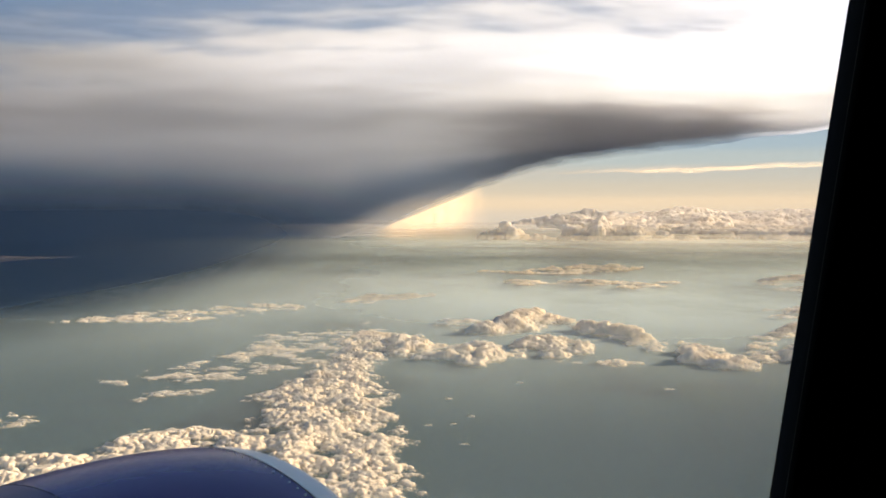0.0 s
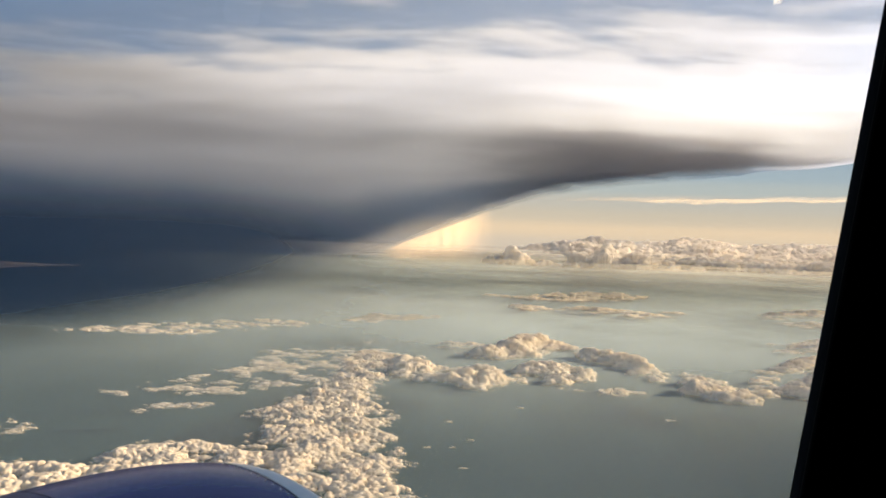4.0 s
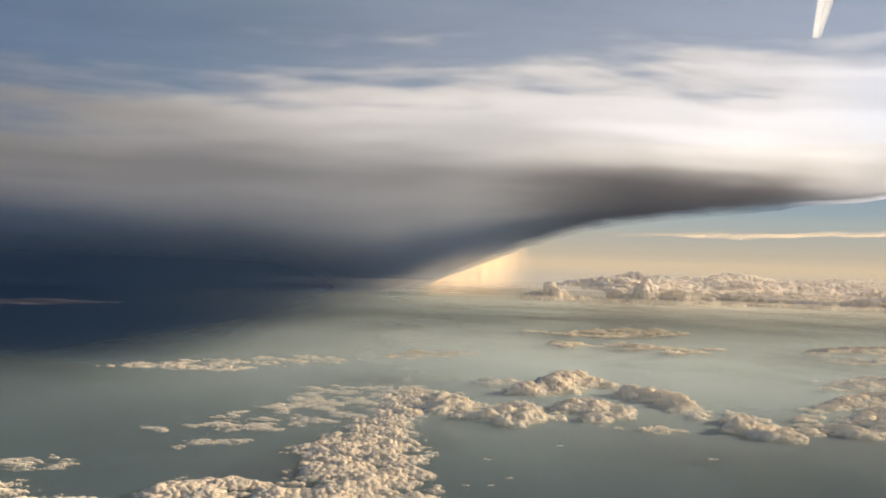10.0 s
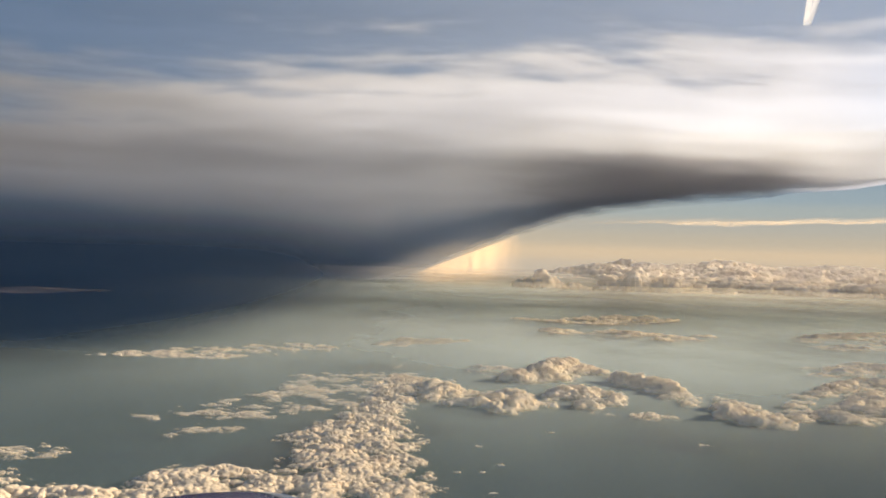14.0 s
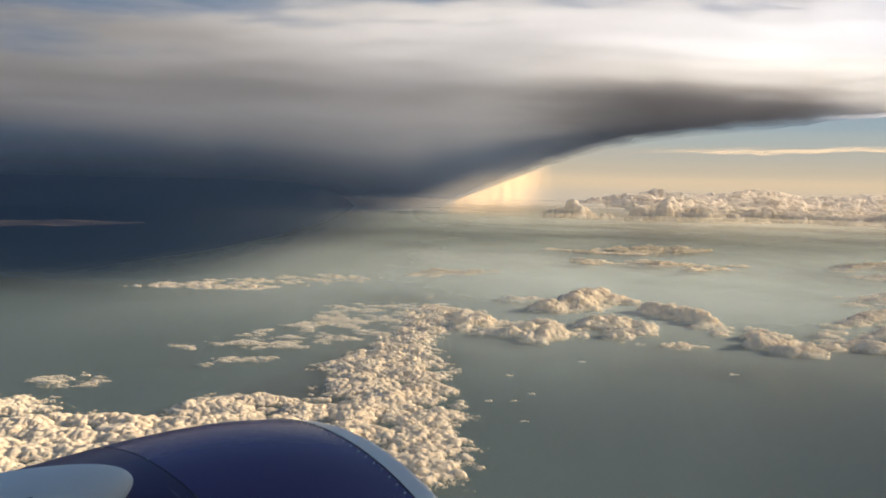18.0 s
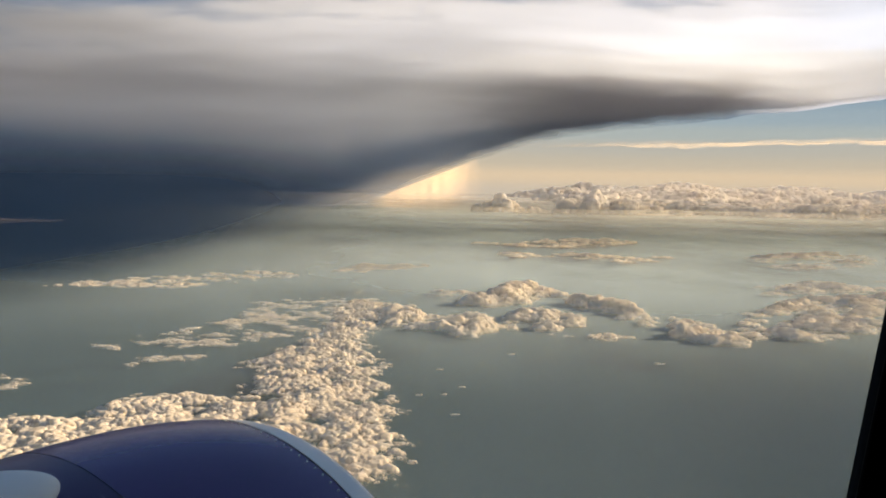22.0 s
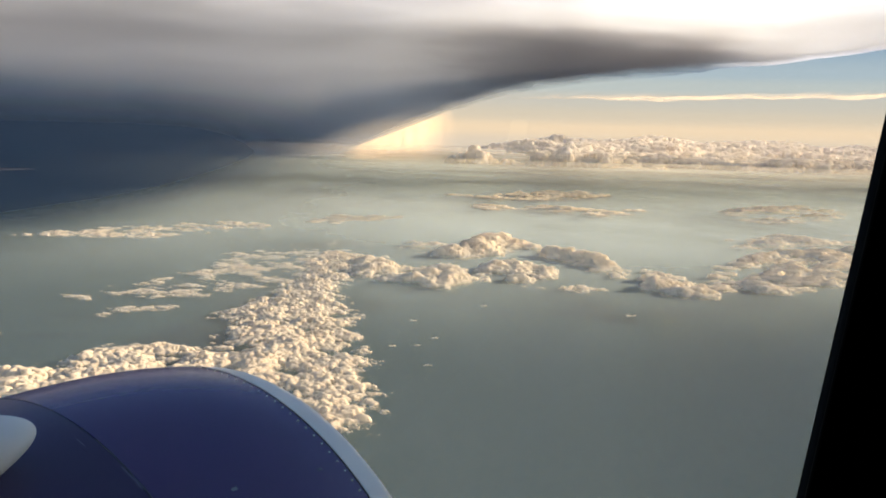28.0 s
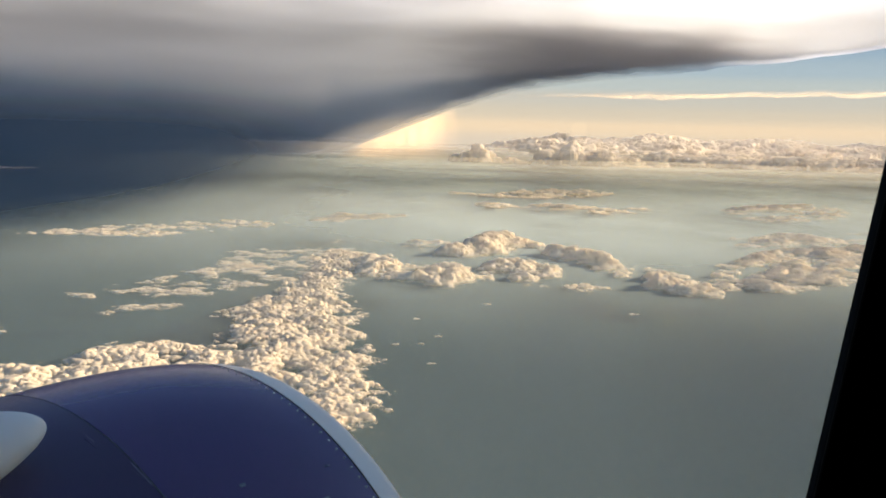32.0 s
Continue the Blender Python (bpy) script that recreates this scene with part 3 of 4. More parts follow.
storm = new("storm_cloud")
storm.location.z = 0
tagged(storm, "huge grey storm anvil with slate-blue shaded rain below", "storm cloud")
foot_d = np.interp(low, [-4.0, 5.0], [RIM_D * 1.02, 4760])
foot_el = np.maximum(low, -1.0)
rows = []
for j in range(nl):
    s = j / nl
    el = foot_el + (rim - foot_el) * s
    wall = foot_d + (RIM_D - foot_d) * math.sin(s * math.pi / 2)
    # low down the shaded rain spreads forward over the water
    water = np.where(el < -0.05, (EYE - 3.0) / np.tan(np.radians(np.maximum(-el, 0.05))), 1e6)
    rows.append((el, (storm_distance(el, wall, 1.0) ** -2.0 + water ** -2.0) ** -0.5))
keep = [np.ones(nu, bool)] * nl
for j in range(nh + 1):
    s = j / nh
    el = rim + (20 - rim) * s ** 1.3
    bands = value_noise(az / 26 + 3, np.full(nu, s * 12.0), 3) - 0.5
    up = min(1.0, s ** 1.3 * 2)
    up = up * up * (3 - 2 * up)
    swell = 1 + 0.06 * up + 0.05 * bands * up
    rows.append((el, storm_distance(el, RIM_D, swell, min(1.0, s * 2.5) ** 2 * (3 - 2 * min(1.0, s * 2.5)))))
    keep.append(el < top_el + 3 * (value_noise(az * 0 + j / 6, az * 0, 3) - 0.5))
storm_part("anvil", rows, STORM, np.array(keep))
# the shaded rain between the cloud and the water
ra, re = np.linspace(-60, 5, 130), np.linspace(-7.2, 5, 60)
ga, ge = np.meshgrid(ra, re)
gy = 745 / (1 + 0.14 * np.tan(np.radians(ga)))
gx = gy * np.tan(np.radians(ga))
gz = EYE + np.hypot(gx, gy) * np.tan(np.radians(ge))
me = grid_mesh("rain_shade_curtain", np.stack([gx, gy, gz], -1).reshape(-1, 3), sheet_quads(130, 60))
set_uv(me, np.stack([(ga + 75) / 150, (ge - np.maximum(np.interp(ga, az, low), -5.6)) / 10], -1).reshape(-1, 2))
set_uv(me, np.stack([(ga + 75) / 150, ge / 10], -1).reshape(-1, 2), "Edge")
finish("rain_shade_curtain", me, RAIN_SHADE, storm, "slate-blue curtain of rain with painted shade")

# ---- the cumulus deck ----
BASE = 10.0
cloud_bank("cumulus_field", [(-200, 300), (-165, 306), (-148, 306), (-134, 288), (-114, 290), (-107, 306), (-99, 322), (-66, 324), (-63, 362), (-76, 384), (-69, 407), (-61, 451),
                             (-56, 503), (-62, 570), (-48, 625), (-24, 592), (-26, 480), (-33, 458), (-22, 397), (-11, 331), (-8, 263), (-7, 232), (-40, 190), (-100, 205), (-200, 225)],
           BASE, (0.27, 0.34), (0.36, 1.45), 30000, "wide field of sunlit white cumulus heads", WHITE_CLOUD, fringe=6, gaps=0.3, gap_size=9, mound=5.5, seed=3, knobs=2.5,
           tall=0.78, tear=0.25, flat=0.1)
cloud_bank("streaky_cumulus", [(-150, 421), (-132, 455), (-120, 521), (-109, 596), (-70, 640), (-36, 625), (-39, 519), (-55, 472), (-71, 448), (-87, 425), (-139, 412)], BASE, (0.45, 0.55),
           (0.32, 0.85), 3200, "rows of thin sunlit cumulus streaks", WHITE_CLOUD, long=2.6, gaps=0.53, gap_size=10, mound=2, seed=4, tall=0.9, tear=0.3, knobs=5)
cloud_bank("cloud_strip", [(-127, 380), (-107, 410), (-87, 405), (-92, 396), (-118, 374)], BASE, (0.45, 0.55), (0.4, 1.1), 150,
           "small strip of low sunlit cloud", WHITE_CLOUD, long=2.2, gaps=0.46, gap_size=9, seed=5, tear=0.5, knobs=3)
cloud_bank("cloud_patch", [(-172, 337), (-155, 351), (-138, 345), (-138, 332), (-157, 325)], BASE, (0.45, 0.55), (0.4, 1.2), 170,
           "small patch of low sunlit cloud", WHITE_CLOUD, long=2.0, gaps=0.45, gap_size=9, seed=6, tear=0.5, knobs=3)
cloud_bank("cloud_patch", [(-185, 312), (-168, 316), (-135, 319), (-121, 313), (-120, 303), (-170, 300)], BASE, (0.45, 0.55), (0.4, 1.2), 240,
           "flat patch of dim low cloud", MIST_CLOUD, long=2.0, gaps=0.45, gap_size=9, seed=7, tear=0.5, knobs=3)
cloud_bank("cloud_roll", [(-274, 664), (-240, 721), (-209, 766), (-159, 817), (-96, 813), (-112, 757), (-159, 690), (-179, 662), (-219, 659)], BASE, (0.6, 0.75), (0.5, 1.4), 1500,
           "long low roll of pinkish cumulus", WHITE_CLOUD, long=1.7, gaps=0.5, gap_size=16, mound=3, seed=8, tall=0.9, tear=0.3, knobs=5)
cloud_bank("cloud_roll", [(-88, 823), (-65, 913), (-4, 912), (-16, 870), (-63, 821)], BASE, (0.8, 1.0), (0.8, 2.2), 260,
           "short low roll of sunlit cloud", WHITE_CLOUD, long=2.8, gaps=0.4, gap_size=16, mound=8, seed=9, tear=0.5, knobs=3)
cloud_bank("cumulus_ridge", [(-34, 588), (-10, 581), (0, 531), (23, 557), (31, 539), (48, 557), (63, 574), (91, 544), (81, 504), (55, 471), (36, 476), (19, 453), (3, 471), (-17, 482), (-29, 499)],
           BASE, (0.45, 0.55), (0.55, 2.3), 5600, "lumpy front row of towering sunlit cumulus", RIDGE_CLOUD, gaps=0.37, gap_size=12, mound=12, seed=10, tall=1.0, knobs=7, fringe=5, tear=0.3)
cloud_bank("cumulus_dome", [(14, 590), (36, 655), (55, 712), (76, 700), (88, 690), (78, 640), (60, 600), (37, 584)],
           BASE, (0.5, 0.65), (0.6, 2.6), 3000, "broad grey-bellied cumulus dome with a bright crown", RIDGE_CLOUD, gaps=0.22, gap_size=22, mound=15, seed=11, tall=1.0, knobs=9, fringe=9, tear=0.3)
cloud_bank("cumulus_ridge", [(76, 665), (88, 700), (98, 650), (111, 655), (122, 590), (128, 515), (110, 505), (100, 560), (84, 600)],
           BASE, (0.5, 0.65), (0.6, 2.4), 3400, "sloping ridge of sunlit cumulus", RIDGE_CLOUD, gaps=0.31, gap_size=13, mound=14, seed=34, tall=1.0, knobs=7, fringe=5, tear=0.3)
cloud_bank("cumulus_cluster", [(62, 472), (87, 488), (101, 466), (81, 450)], BASE, (0.4, 0.5), (0.5, 2.0), 220,
           "small ragged group of cumulus heads", RIDGE_CLOUD, gaps=0.4, gap_size=10, mound=6, seed=35, knobs=4, tear=0.4)
cloud_bank("cumulus_cluster", [(116, 470), (124, 520), (135, 545), (143, 540), (154, 509), (162, 520), (150, 450), (128, 444)], BASE, (0.45, 0.55), (0.55, 2.2), 1900,
           "ragged cluster of dark-bellied cumulus", RIDGE_CLOUD, gaps=0.36, gap_size=14, mound=13, seed=36, knobs=9, fringe=4, tear=0.3)
cloud_bank("cumulus_cluster", [(150, 470), (176, 560), (211, 615), (262, 680), (340, 700), (300, 560), (220, 490), (181, 462)], BASE, (0.5, 0.6), (0.6, 2.1), 5200,
           "ragged cluster of golden cumulus", RIDGE_CLOUD, gaps=0.42, gap_size=12, mound=12, seed=12, long=1.6, knobs=6, tall=0.95, tear=0.3)
cloud_bank("cloud_streak", [(321, 934), (342, 1064), (474, 1246), (560, 1240), (450, 985), (349, 914)], BASE, (1.6, 2.0), (1.6, 5.0), 500,
           "thin golden cloud streaks", MIST_CLOUD, gaps=0.48, gap_size=50, long=3, mound=10, seed=13)
cloud_bank("cloud_streak", [(222, 652), (247, 739), (303, 793), (400, 830), (360, 726), (261, 680)], BASE, (1.0, 1.3), (1.1, 3.6), 600,
           "thin golden cloud streaks", MIST_CLOUD, gaps=0.46, gap_size=34, long=3, mound=10, seed=14)
cloud_bank("cloud_line", [(40, 1227), (105, 1251), (196, 1448), (297, 1386), (270, 1300), (190, 1158), (104, 1157)], BASE + 4, (0.9, 1.3), (0.7, 2.0), 1700,
           "long line of low sunlit cumulus", LINE_CLOUD, gaps=0.44, gap_size=22, long=2.0, mound=12, seed=15, tall=1.1, tear=0.3, knobs=7)
cloud_bank("cloud_line", [(60, 1010), (66, 1031), (123, 1031), (219, 1077), (260, 1003), (183, 897), (162, 960), (77, 970)], BASE + 4, (0.8, 1.1), (0.6, 1.8), 1400,
           "long line of low sunlit cumulus", LINE_CLOUD, gaps=0.44, gap_size=20, long=2.0, mound=10, seed=16, tall=1.1, tear=0.3, knobs=7)
cloud_bank("cloud_wisps", [(-100, 636), (-59, 672), (-4, 690), (40, 770), (23, 720), (-34, 638), (-69, 619)], BASE, (0.9, 1.1), (0.9, 2.6), 420,
           "thin flat cloud wisps", MIST_CLOUD, gaps=0.44, gap_size=20, long=3.5, seed=17)
cloud_bank("cloud_wisps", [(-1, 667), (33, 650), (28, 608), (3, 596)], BASE, (0.8, 1), (1.0, 3.0), 260,
           "soft golden cloud wisps", MIST_CLOUD, gaps=0.34, gap_size=18, long=2.5, mound=6, seed=18)
for k, (x, y) in enumerate(((-4, 329), (4, 378), (4, 331), (11, 344), (8, 301), (34, 417), (95, 400))):
    cloud_bank("stray_puff", [(x - 1.6, y - 1), (x + 1.6, y - 0.6), (x + 1.4, y + 1), (x - 1.4, y + 1.2)], BASE + 0.6, (0.2, 0.25), (0.3, 0.7), 7,
               "tiny stray cloud puff over the sea", WHITE_CLOUD, gaps=0.1, fringe=0.6, long=1.6, seed=40 + k)
# the far deck and its towers
FAR = 0.62
FAR_BASE = EYE - 68 * FAR
cloud_bank("distant_cloud_deck", [(290, 1950), (480, 1930), (750, 1830), (1250, 1700), (1700, 1800), (1900, 2600), (1200, 3000), (500, 3000), (200, 2600)],
           FAR_BASE - 4, (3.0, 4.2), (3.0, 11.0), 15000, "distant sunlit cloud deck under the horizon", FAR_CLOUD, gaps=0.3, gap_size=110, fringe=50, mound=46, seed=20,
           tall=0.8, knobs=2.5, tear=0.35, climb=(1800, 0.055))
for place, wide, size, seed in (((150, 2960), 1, 0.75, 23), ((215, 2950), 1, 0.85, 24), ((300, 2930), 1, 0.75, 26), ((400, 2900), 0.55, 1.1, 21), ((480, 2880), 1, 1.2, 22),
                                ((560, 2880), 1, 1.0, 28), ((640, 2900), 1, 0.8, 25), ((730, 2900), 1, 0.7, 29)):
    x, y = place[0] * FAR, place[1] * FAR
    ring = [(x + 36 * size * wide * math.cos(a), y + 26 * size * wide * math.sin(a)) for a in (k * math.tau / 9 for k in range(9))]
    cloud_bank("cumulus_tower", ring, FAR_BASE, (0.8, 1.0), (2.2, 8.5 * size), 420, "distant heaped cumulus tower", FAR_CLOUD, gaps=0.1, gap_size=30,
               fringe=14, mound=66 * size, seed=seed, tall=1.0, knobs=10, tear=0.2)

# ---- light cloud sheets below the anvil ----
def ribbon(name, a0, a1, e0, e1, dist, thick, mat, label, seed=0, sag=0.0):
    """A long flat lens of cloud seen from its side, from azimuth a0, elevation e0 to a1, e1."""
    n, k = 120, 10
    v = []
    for i in range(n):
        s = i / (n - 1)
        a, e = radians(a0 + (a1 - a0) * s), radians(e0 + (e1 - e0) * s)
        wob = value_noise(np.array([s * 9 + seed]), np.array([seed * 1.7]), 4)[0]
        half = thick * (0.25 + wob) * math.sin(math.pi * min(1, max(0.0, s))) ** 0.5
        c = Vector((math.sin(a) * dist, math.cos(a) * dist, EYE + dist * math.tan(e) + sag * math.sin(s * 7 + seed)))
        out = Vector((math.sin(a), math.cos(a), 0))
        for j in range(k):
            th = math.tau * j / k
            v.append(c + out * (half * 6 * math.cos(th)) + Vector((0, 0, half * math.sin(th))))
    me = grid_mesh(name, np.array([tuple(p) for p in v]), sheet_quads(k, n, wrap=True))
    set_uv(me, [(i / n * 0.86, j / k) for i in range(n) for j in range(k)])
    return tagged(finish(name, me, mat), label, "cloud")


def strip(name, a0, a1, e0, e1, dist, width, mat, label, seed):
    """A thin level sheet of ice cloud seen from just below, with uneven borders."""
    n, k = 160, 8
    v = []
    for i in range(n):
        s = i / (n - 1)
        a, e = a0 + (a1 - a0) * s, e0 + (e1 - e0) * s
        wob = value_noise(np.array([s * 14.0, s * 31.0]), np.array([seed * 1.7, seed * 3.1]), 4)
        for j in range(k):
            d = dist + width * (0.25 + wob[0]) * (j / (k - 1) - 0.5) * math.sin(math.pi * (0.04 + 0.92 * s)) ** 0.4 + 160 * (wob[1] - 0.5)
            v.append((math.sin(radians(a)) * d, math.cos(radians(a)) * d, EYE + dist * math.tan(radians(e)) + 2.5 * math.cos(j * 1.3 + s * 20)))
    me = grid_mesh(name, np.array(v), sheet_quads(k, n))
    set_uv(me, [(i / n * 0.8, j / k) for i in range(n) for j in range(k)])
    return tagged(finish(name, me, mat), label, "cloud")


strip("cirrus_band", 3.0, 36, 2.75, 3.45, 2300, 290, CIRRUS, "thin cream cirrus band over the horizon", 1)
ribbon("cloud_sliver", -40, -20.5, -2.3, -2.0, 640, 2.6, SLIVER, "faint pinkish sliver of cloud before the rain", 3)

# falling ice lit from behind, between the anvil's edge and the far towers
n, k = 60, 24
v = []
for j in range(k):
    for i in range(n):
        s, h = i / (n - 1), j / (k - 1)
        a = -4.6 + 7.5 * s + 0.8 * (value_noise(np.array([h * 6.0]), np.array([0.5]), 3)[0] - 0.5) * s ** 5
        top = np.interp(a, [-5, -2.4, 0, 1.6, 2.4, 2.6, 2.9, 3.3], [-1.2, 0.0, 0.95, 1.6, 2.0, 1.5, 0.6, 0.1])
        foot = -2.0
        d = 2000 - 260 * (s - 0.5) + 15 * (value_noise(np.array([s * 22.0]), np.array([h * 1.5]), 3)[0] - 0.5)
        e = radians(foot + (top - foot) * h)
        v.append((math.sin(radians(a)) * d, math.cos(radians(a)) * d, EYE + d * math.tan(e)))
me = grid_mesh("virga", np.array(v), sheet_quads(n, k))
set_uv(me, [(i / n, j / k) for j in range(k) for i in range(n)])
tagged(finish("virga", me, VIRGA), "cream sunlit curtain of falling ice", "cloud")

# short white streak high in the sky
def far_point(a, e, d):
    a, e = radians(a), radians(e)
    return (math.sin(a) * d, math.cos(a) * d, EYE + d * math.tan(e))


v, uv = [], []
for k in range(25):
    f = k / 24
    p = Vector(far_point(18.2 + 0.6 * f, 13.7 + 2.6 * f, 480))
    half = 2.2 + 2.6 * f
    for i in range(13):
        a = math.pi * i / 12
        v.append(tuple(p + Vector((-half * math.cos(a) * 0.95, half * math.cos(a) * 0.31 - 0.3 * half * math.sin(a), 0))))
        uv.append((i / 12, 1 - 0.8 * abs(2 * f - 1)))
me = grid_mesh("contrail", np.array(v), sheet_quads(13, 25))
set_uv(me, uv)
tagged(finish("contrail", me, WHITE_STREAK), "short white streak high in the sky", "contrail")

# ---- the engine ----
HEAD = radians(43.1)                                   # the aircraft's heading


def axis(heading, nose_up):
    return Vector((math.sin(heading) * math.cos(nose_up), math.cos(heading) * math.cos(nose_up), math.sin(nose_up)))


FWD = axis(radians(41.37), radians(5.62))
SIDE = FWD.cross(Vector((0, 0, 1))).normalized()       # towards the cabin
UP = SIDE.cross(FWD)
LIP_AT = Vector((-0.596, 3.988, EYE - 2.081))
GROW = 1.066
engine = new("jet_engine")
tagged(engine, "blue jet engine nacelle with a bare metal inlet lip", "engine")


def on_nacelle(s, r, angle):
    """s metres aft of the lip, r from the axis, angle from the crown towards the cabin."""
    return LIP_AT + (UP * (r * math.cos(angle)) + SIDE * (r * math.sin(angle)) - FWD * s) * GROW


def turned(name, profile, mat, label="", segs=160):
    v = np.array([tuple(on_nacelle(s, r, math.tau * k / segs)) for s, r in profile for k in range(segs)])
    return finish(name, grid_mesh(name, v, sheet_quads(segs, len(profile), wrap=True)), mat, engine, label)


def smooth_r(s):
    """The nacelle's radius s metres aft of the lip."""
    if s < 0.95:
        return 1.172 - 0.102 * (1 - s / 0.95) ** 3
    return 1.172 - 0.03 * (s - 0.95) ** 2


BS, SS = 0.115, 0.81
lip = [(0.30, 0.87), (0.18, 0.885), (0.08, 0.915), (0.02, 0.95), (-0.015, 0.985), (-0.02, 1.01), (-0.012, 1.035), (-0.004, 1.055), (0.0, 1.066), (0.03, smooth_r(0.03)), (0.075, smooth_r(0.075)), (BS - 0.004, smooth_r(BS))]
turned("inlet_lip", lip, LIP, "bare silver metal inlet lip")
turned("lip_joint", [(BS - 0.004, smooth_r(BS) - 0.004), (BS + 0.004, smooth_r(BS) - 0.004)], DARK)
cowl = [(BS + 0.004 + (SS - 0.007 - BS) * k / 16, smooth_r(BS + (SS - BS) * k / 16)) for k in range(17)]
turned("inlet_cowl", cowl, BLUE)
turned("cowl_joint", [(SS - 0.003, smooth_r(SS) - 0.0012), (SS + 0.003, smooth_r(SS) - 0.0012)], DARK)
turned("fan_cowl", [(SS + 0.003 + (3.4 - SS) * k / 20, smooth_r(SS + 0.003 + (3.4 - SS) * k / 20)) for k in range(21)], BLUE_SHADED)
turned("inlet_duct", [(0.30, 0.87), (0.7, 0.86), (1.1, 0.86)], STEEL)
turned("fan_face", [(1.1, 0.86), (1.1, 0.3), (0.9, 0.2), (0.7, 0.02)], DARK)
turned("exhaust_end", [(3.4, 1.0), (3.42, 0.7), (3.4, 0.05)], DARK)

# rivets along the lip joint
bm = bmesh.new()
bmesh.ops.create_icosphere(bm, subdivisions=1, radius=0.004)
rivet_mesh = bpy.data.meshes.new("rivet")
bm.to_mesh(rivet_mesh); bm.free()
# the rivets' glints are put in as near-white paint
rivet_mesh.materials.append(WING)
for k in range(70):
    a = radians(-30 + 150 * k / 69)
    rv = new("rivet", rivet_mesh)
    rv.location = on_nacelle(BS + 0.022, smooth_r(BS + 0.022), a)
    rv.parent = engine


def plate(name, s, angle, length, width, mat, lift=0.003, thick=0.004, skew=0.0, label=""):
    """A small curved plate lying on the cowl."""
    bm = bmesh.new()
    top = []
    for lay in (lift, lift - thick):
        for i in range(5):
            for j in range(4):
                ss = s + length * (i / 4 - 0.5)
                aa = angle + (width * (j / 3 - 0.5) + skew * (i / 4 - 0.5)) / 1.15
                top.append(bm.verts.new(on_nacelle(ss, smooth_r(ss) + lay, aa)))
    for i in range(4):
        for j in range(3):
            a = i * 4 + j
            bm.faces.new([top[a + o] for o in (0, 1, 5, 4)])
            bm.faces.new([top[20 + a + o] for o in (0, 4, 5, 1)])
    edge = [0, 1, 2, 3, 7, 11, 15, 19, 18, 17, 16, 12, 8, 4]
    for a, b in zip(edge, edge[1:] + edge[:1]):
        bm.faces.new([top[a], top[b], top[b + 20], top[a + 20]])
    return part(name, bm, mat, engine, label, smooth=False)


plate("access_latch", 0.862, radians(16.1), 0.007, 0.06, LATCH, lift=0.001, thick=0.0015, label="small dark access latch")
plate("latch_edge", 0.853, radians(15.2), 0.003, 0.045, SCUFF, lift=0.001, thick=0.0015, label="worn pale edge of the latch")
plate("vent", 0.44, radians(43), 0.1, 0.016, DARK, label="small dark drain vent")
plate("vent_edge", 0.496, radians(43.3), 0.005, 0.028, WHITE, lift=0.006, thick=0.007, label="bright edge of the drain vent")
# scratches; the first two, on the cowl joint, are its glint in pale paint
for s, angle, length, width, skew in ((0.815, 26.8, 0.005, 0.05, 0.0), (0.817, 24.2, 0.004, 0.05, 0.0), (0.574, 38.5, 0.03, 0.012, 0.004), (0.57, 33.8, 0.02, 0.01, 0.0), (0.33, 41.0, 0.03, 0.007, 0.0),
                                      (0.235, 35.8, 0.02, 0.006, 0.0), (0.22, 46.0, 0.012, 0.012, 0.0), (0.21, 44.0, 0.014, 0.006, 0.0)):
    plate("scuff_glint", s, radians(angle), length, width, SCUFF, lift=0.0015, thick=0.002, skew=skew, label="pale scratches and joint glints in the paint")
# bolts in the shade whose glint is painted as pale plates
for s, angle, size in ((0.219, 48.5, 0.02), (0.24, 49.3, 0.007), (0.235, 45.6, 0.009), (0.16, 47.0, 0.006), (0.185, 45.0, 0.006)):
    plate("fastener_glint", s, radians(angle), size, size, GLINT_PALE, lift=0.003, thick=0.004, label="pale fastener with its sun glint painted on")

# ---- wing leading edge ----
wing = new("wing_leading_edge")
tagged(wing, "white rounded wing leading edge beside the engine", "wing")
TIP = Vector(far_point(-21.0, -16.1, 3.05)) + Vector((-0.029, 0.029, -0.003))
AFT = (-axis(HEAD, radians(2.9)) - Vector((0, 0, 0.16))).normalized()
OUTB = Vector((-math.cos(HEAD), math.sin(HEAD), 0))
WUP = AFT.cross(OUTB) if AFT.cross(OUTB).z > 0 else OUTB.cross(AFT)


def on_wing(s, th):
    half = 0.26 * math.sqrt(s + 1e-6) if s < 0.36 else 0.156 + 0.14 * (s - 0.36)
    return TIP + AFT * s + WUP * (half * (math.sin(th) * (0.95 if math.sin(th) > 0 else 0.78))) + OUTB * (half * 1.3 * math.cos(th))


ss = [0.42 * (k / 20) ** 2 for k in range(21)] + [0.42 + 0.15 * k for k in range(1, 14)]
v = np.array([tuple(on_wing(s, math.tau * k / 64)) for s in ss for k in range(64)])
finish("skin", grid_mesh("skin", v, sheet_quads(64, len(ss), wrap=True)), WING, wing)


slot = [on_wing(0.347, 2.30), on_wing(0.352, 2.46), on_wing(0.357, 2.62), on_wing(0.357, 2.77)]
bm = bmesh.new()
rings = []
for p in slot:
    rise = (p - TIP - AFT * 0.35).normalized()
    rings.append([bm.verts.new(p + AFT * a + rise * b) for a, b in ((-0.014, -0.01), (0.014, -0.01), (0.014, 0.004), (-0.014, 0.004))])
for a, b in zip(rings, rings[1:]):
    for i in range(4):
        bm.faces.new((a[i], a[(i + 1) % 4], b[(i + 1) % 4], b[i]))
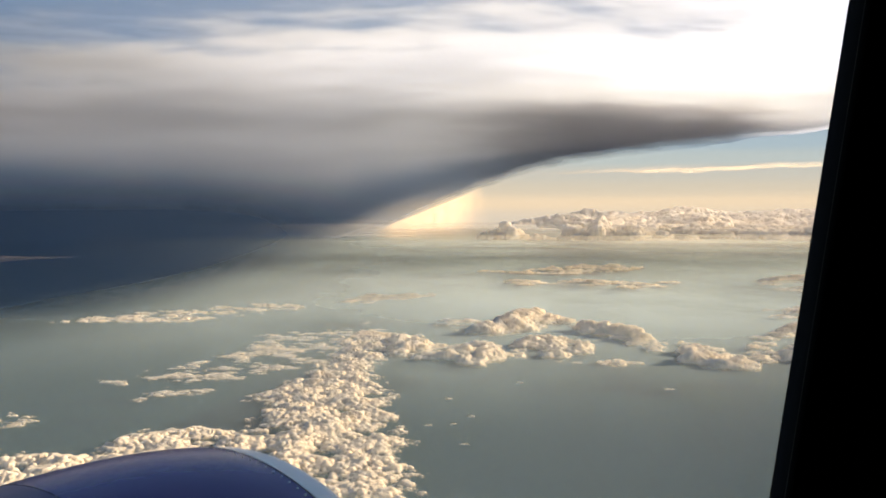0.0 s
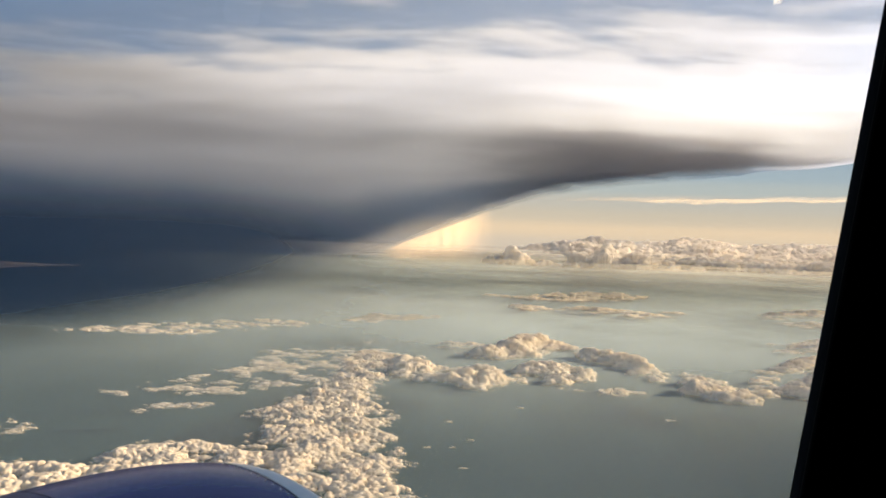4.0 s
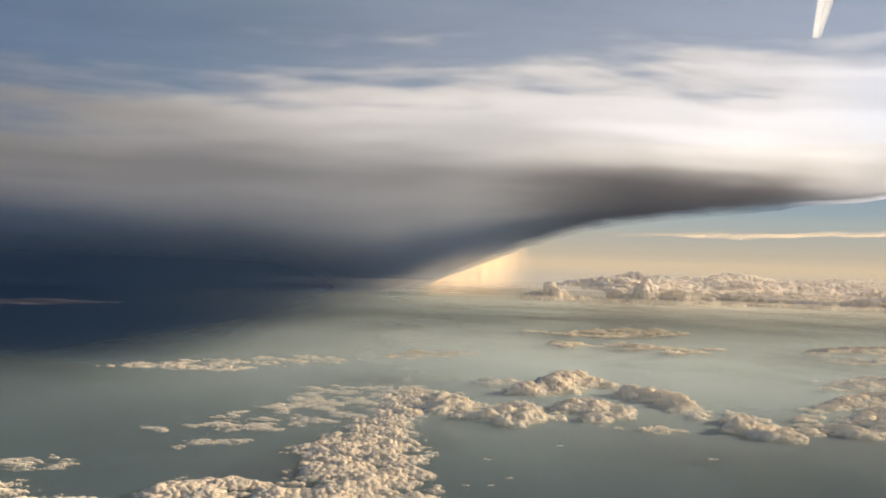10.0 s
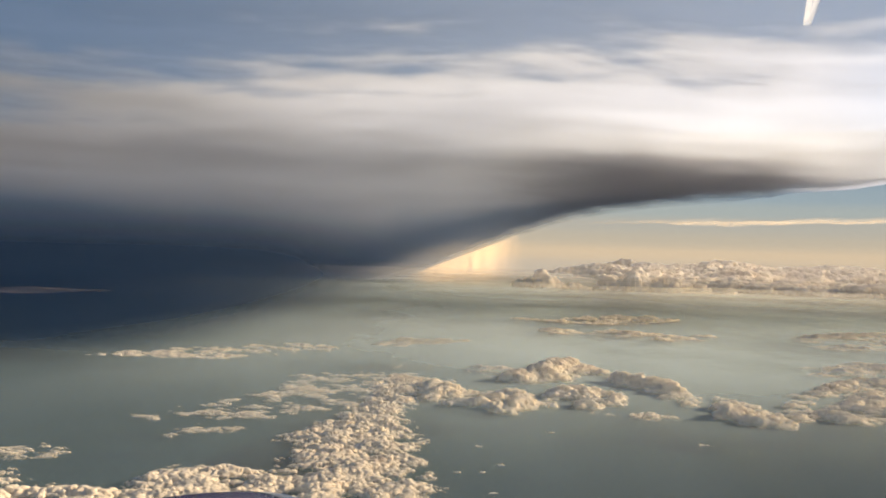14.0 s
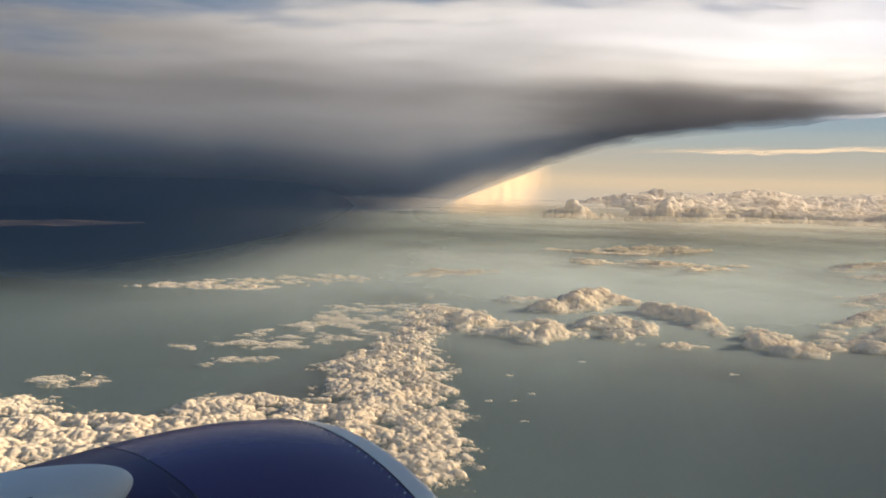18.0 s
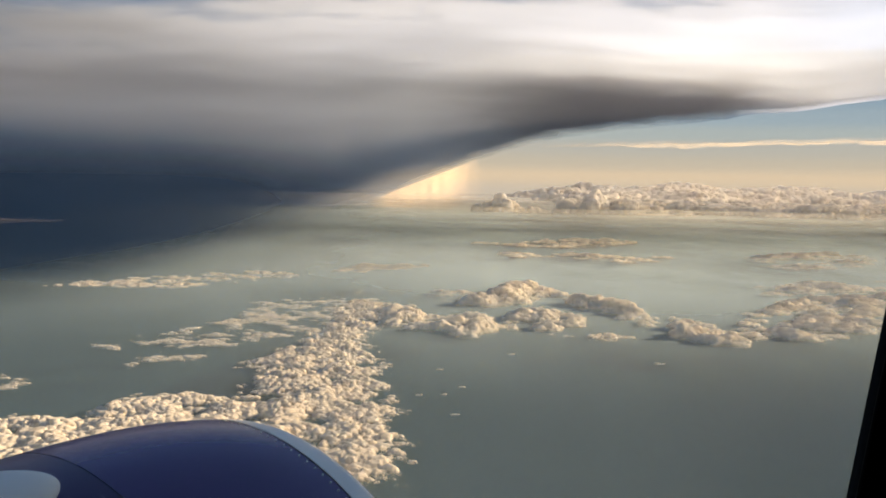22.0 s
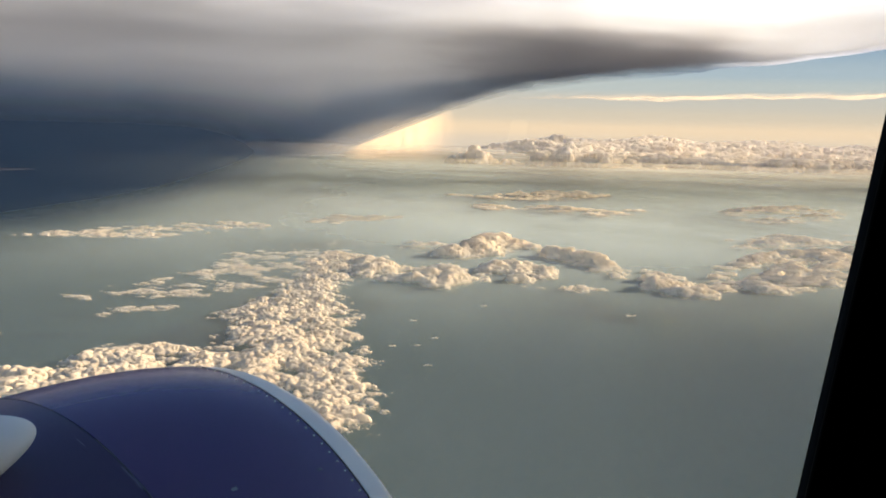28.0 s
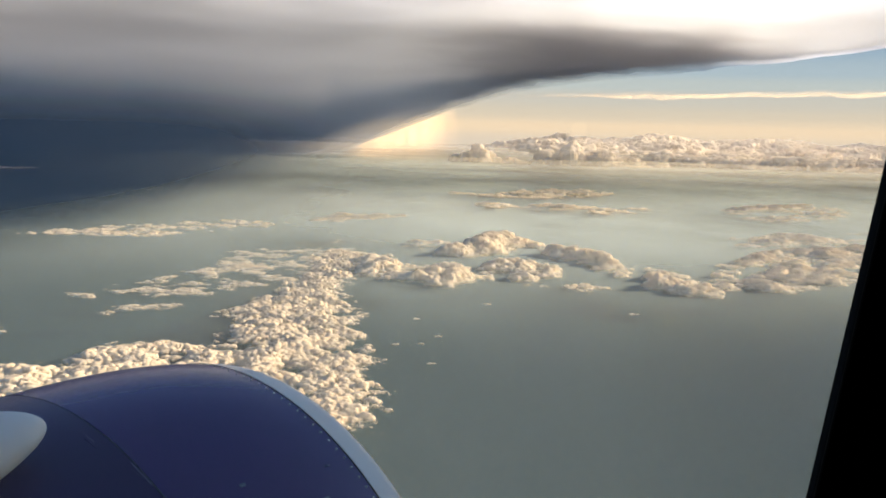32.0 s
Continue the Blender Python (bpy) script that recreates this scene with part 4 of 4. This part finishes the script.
bm.faces.new(rings[0]); bm.faces.new(rings[-1])
part("slot", bm, DARK, wing, "narrow dark slot in the skin", smooth=False)

# ---- the cabin window ----
LEAN = 0.15
OUT = Vector((-math.cos(HEAD), math.sin(HEAD), 0.0))
ALONG = Vector((math.sin(HEAD), math.cos(HEAD), 0.0))
RISE = (Vector((0, 0, 1)) - OUT * LEAN).normalized()
NORMAL = (OUT + Vector((0, 0, LEAN))).normalized()
EDGE = Vector((0.0967 - 0.0030, 0.21, EYE))
WIN_W, WIN_H, CORNER = 0.27, 0.40, 0.10
CENTRE = EDGE - ALONG * (WIN_W / 2)
CURVE = 0.4                       # the side wall bows inboard as it rises


def rounded(w, h, r, depth, n=10):
    pts = []
    for cx, cy, a0 in ((w / 2 - r, h / 2 - r, 0), (-w / 2 + r, h / 2 - r, 90), (-w / 2 + r, -h / 2 + r, 180), (w / 2 - r, -h / 2 + r, 270)):
        for k in range(n + 1):
            a = radians(a0 + 90 * k / n)
            pts.append(CENTRE + ALONG * (cx + r * math.cos(a)) + RISE * (cy + r * math.sin(a)) + NORMAL * (depth - CURVE * (cy + r * math.sin(a)) ** 2))
    return pts


def loft(loops):
    bm = bmesh.new()
    vs = [[bm.verts.new(p) for p in lp] for lp in loops]
    for a, b in zip(vs, vs[1:]):
        for i in range(len(a)):
            bm.faces.new((a[i], a[(i + 1) % len(a)], b[(i + 1) % len(b)], b[i]))
    return bm


PANE = pane_material()
window = new("window_1")
tagged(window, "dark rounded cabin window surround", "window", "", "structure")
part("window_frame", loft([rounded(WIN_W + 0.12, WIN_H + 0.12, CORNER + 0.06, -0.012), rounded(WIN_W + 0.05, WIN_H + 0.05, CORNER + 0.025, -0.006),
                           rounded(WIN_W + 0.016, WIN_H + 0.016, CORNER + 0.008, -0.0018), rounded(WIN_W + 0.003, WIN_H + 0.003, CORNER + 0.001, -0.0003),
                           rounded(WIN_W, WIN_H, CORNER, 0.0), rounded(WIN_W + 0.004, WIN_H + 0.004, CORNER, 0.003),
                           rounded(WIN_W + 0.12, WIN_H + 0.12, CORNER + 0.06, 0.006)]), TRIM, window)


# tan strip added for the light that catches the frame's edge
part("lit_rim", loft([rounded(WIN_W + 0.002, WIN_H + 0.002, CORNER, -0.0001), rounded(WIN_W - 0.0002, WIN_H - 0.0002, CORNER, 0.0001), rounded(WIN_W + 0.0024, WIN_H + 0.0024, CORNER, 0.0009)]),
     LIT_RIM, window, "thin tan strip painted as the frame's lit rim")
pane = part("pane", loft([rounded(WIN_W + 0.1, WIN_H + 0.1, CORNER + 0.05, 0.004), rounded(0.004, 0.004, 0.001, 0.004)]), PANE, window, "clear acrylic pane with faint smears")
pane.visible_shadow = False


def box(name, corner, u, v, w, mat):
    bm = bmesh.new()
    c = [bm.verts.new(Vector(corner) + u * i + v * j + w * k) for k in (0, 1) for j in (0, 1) for i in (0, 1)]
    for f in ((0, 1, 3, 2), (4, 5, 7, 6), (0, 1, 5, 4), (2, 3, 7, 6), (0, 2, 6, 4), (1, 3, 7, 5)):
        bm.faces.new([c[i] for i in f])
    return tagged(part(name, bm, mat, smooth=False), kind="structure")


# the aircraft's body round the cabin, which shades the engine from the sun
AXIS = CENTRE - OUT * 2.0 - Vector((0, 0, 0.4))
v = np.array([tuple(AXIS + ALONG * s + OUT * (2.3 * taper * math.cos(t)) + Vector((0, 0, 2.3 * taper * math.sin(t))))
              for s, taper in ((-14, 1), (-4, 1), (9, 1), (12, 0.92), (14, 0.75), (15.5, 0.4)) for t in (radians(32 + 296 * k / 48) for k in range(49))])
tagged(finish("fuselage", grid_mesh("fuselage", v, sheet_quads(49, 6)), WHITE), "white aircraft body round the cabin", "fuselage", "", "structure")

# side wall: four panels round the window, and the shell that closes the cabin
hw, hh = (WIN_W + 0.10) / 2, (WIN_H + 0.10) / 2
for i, (u0, u1, v0, v1) in enumerate(((-1.5, -hw, -1.1, 1.1), (hw, 1.5, -1.1, 1.1), (-hw, hw, hh, 1.1), (-hw, hw, -1.1, -hh))):
    box("wall_side_%d" % (i + 1), CENTRE + ALONG * u0 + RISE * v0 - NORMAL * 0.010, ALONG * (u1 - u0), RISE * (v1 - v0), NORMAL * 0.013, PANEL)
box("wall_back", CENTRE - ALONG * 1.5 - RISE * 1.1 - NORMAL * 2.05, ALONG * 3, RISE * 2.2, NORMAL * 0.03, PANEL)
box("wall_fore", CENTRE + ALONG * 1.47 - RISE * 1.1 - NORMAL * 2.02, ALONG * 0.03, RISE * 2.2, NORMAL * 1.99, PANEL)
box("wall_aft", CENTRE - ALONG * 1.5 - RISE * 1.1 - NORMAL * 2.02, ALONG * 0.03, RISE * 2.2, NORMAL * 1.99, PANEL)
box("ceiling", CENTRE - ALONG * 1.47 + RISE * 1.07 - NORMAL * 2.02, ALONG * 2.94, RISE * 0.03, NORMAL * 1.99, PANEL)
box("floor", CENTRE - ALONG * 1.47 - RISE * 1.1 - NORMAL * 2.02, ALONG * 2.94, RISE * 0.03, NORMAL * 1.99, PANEL)
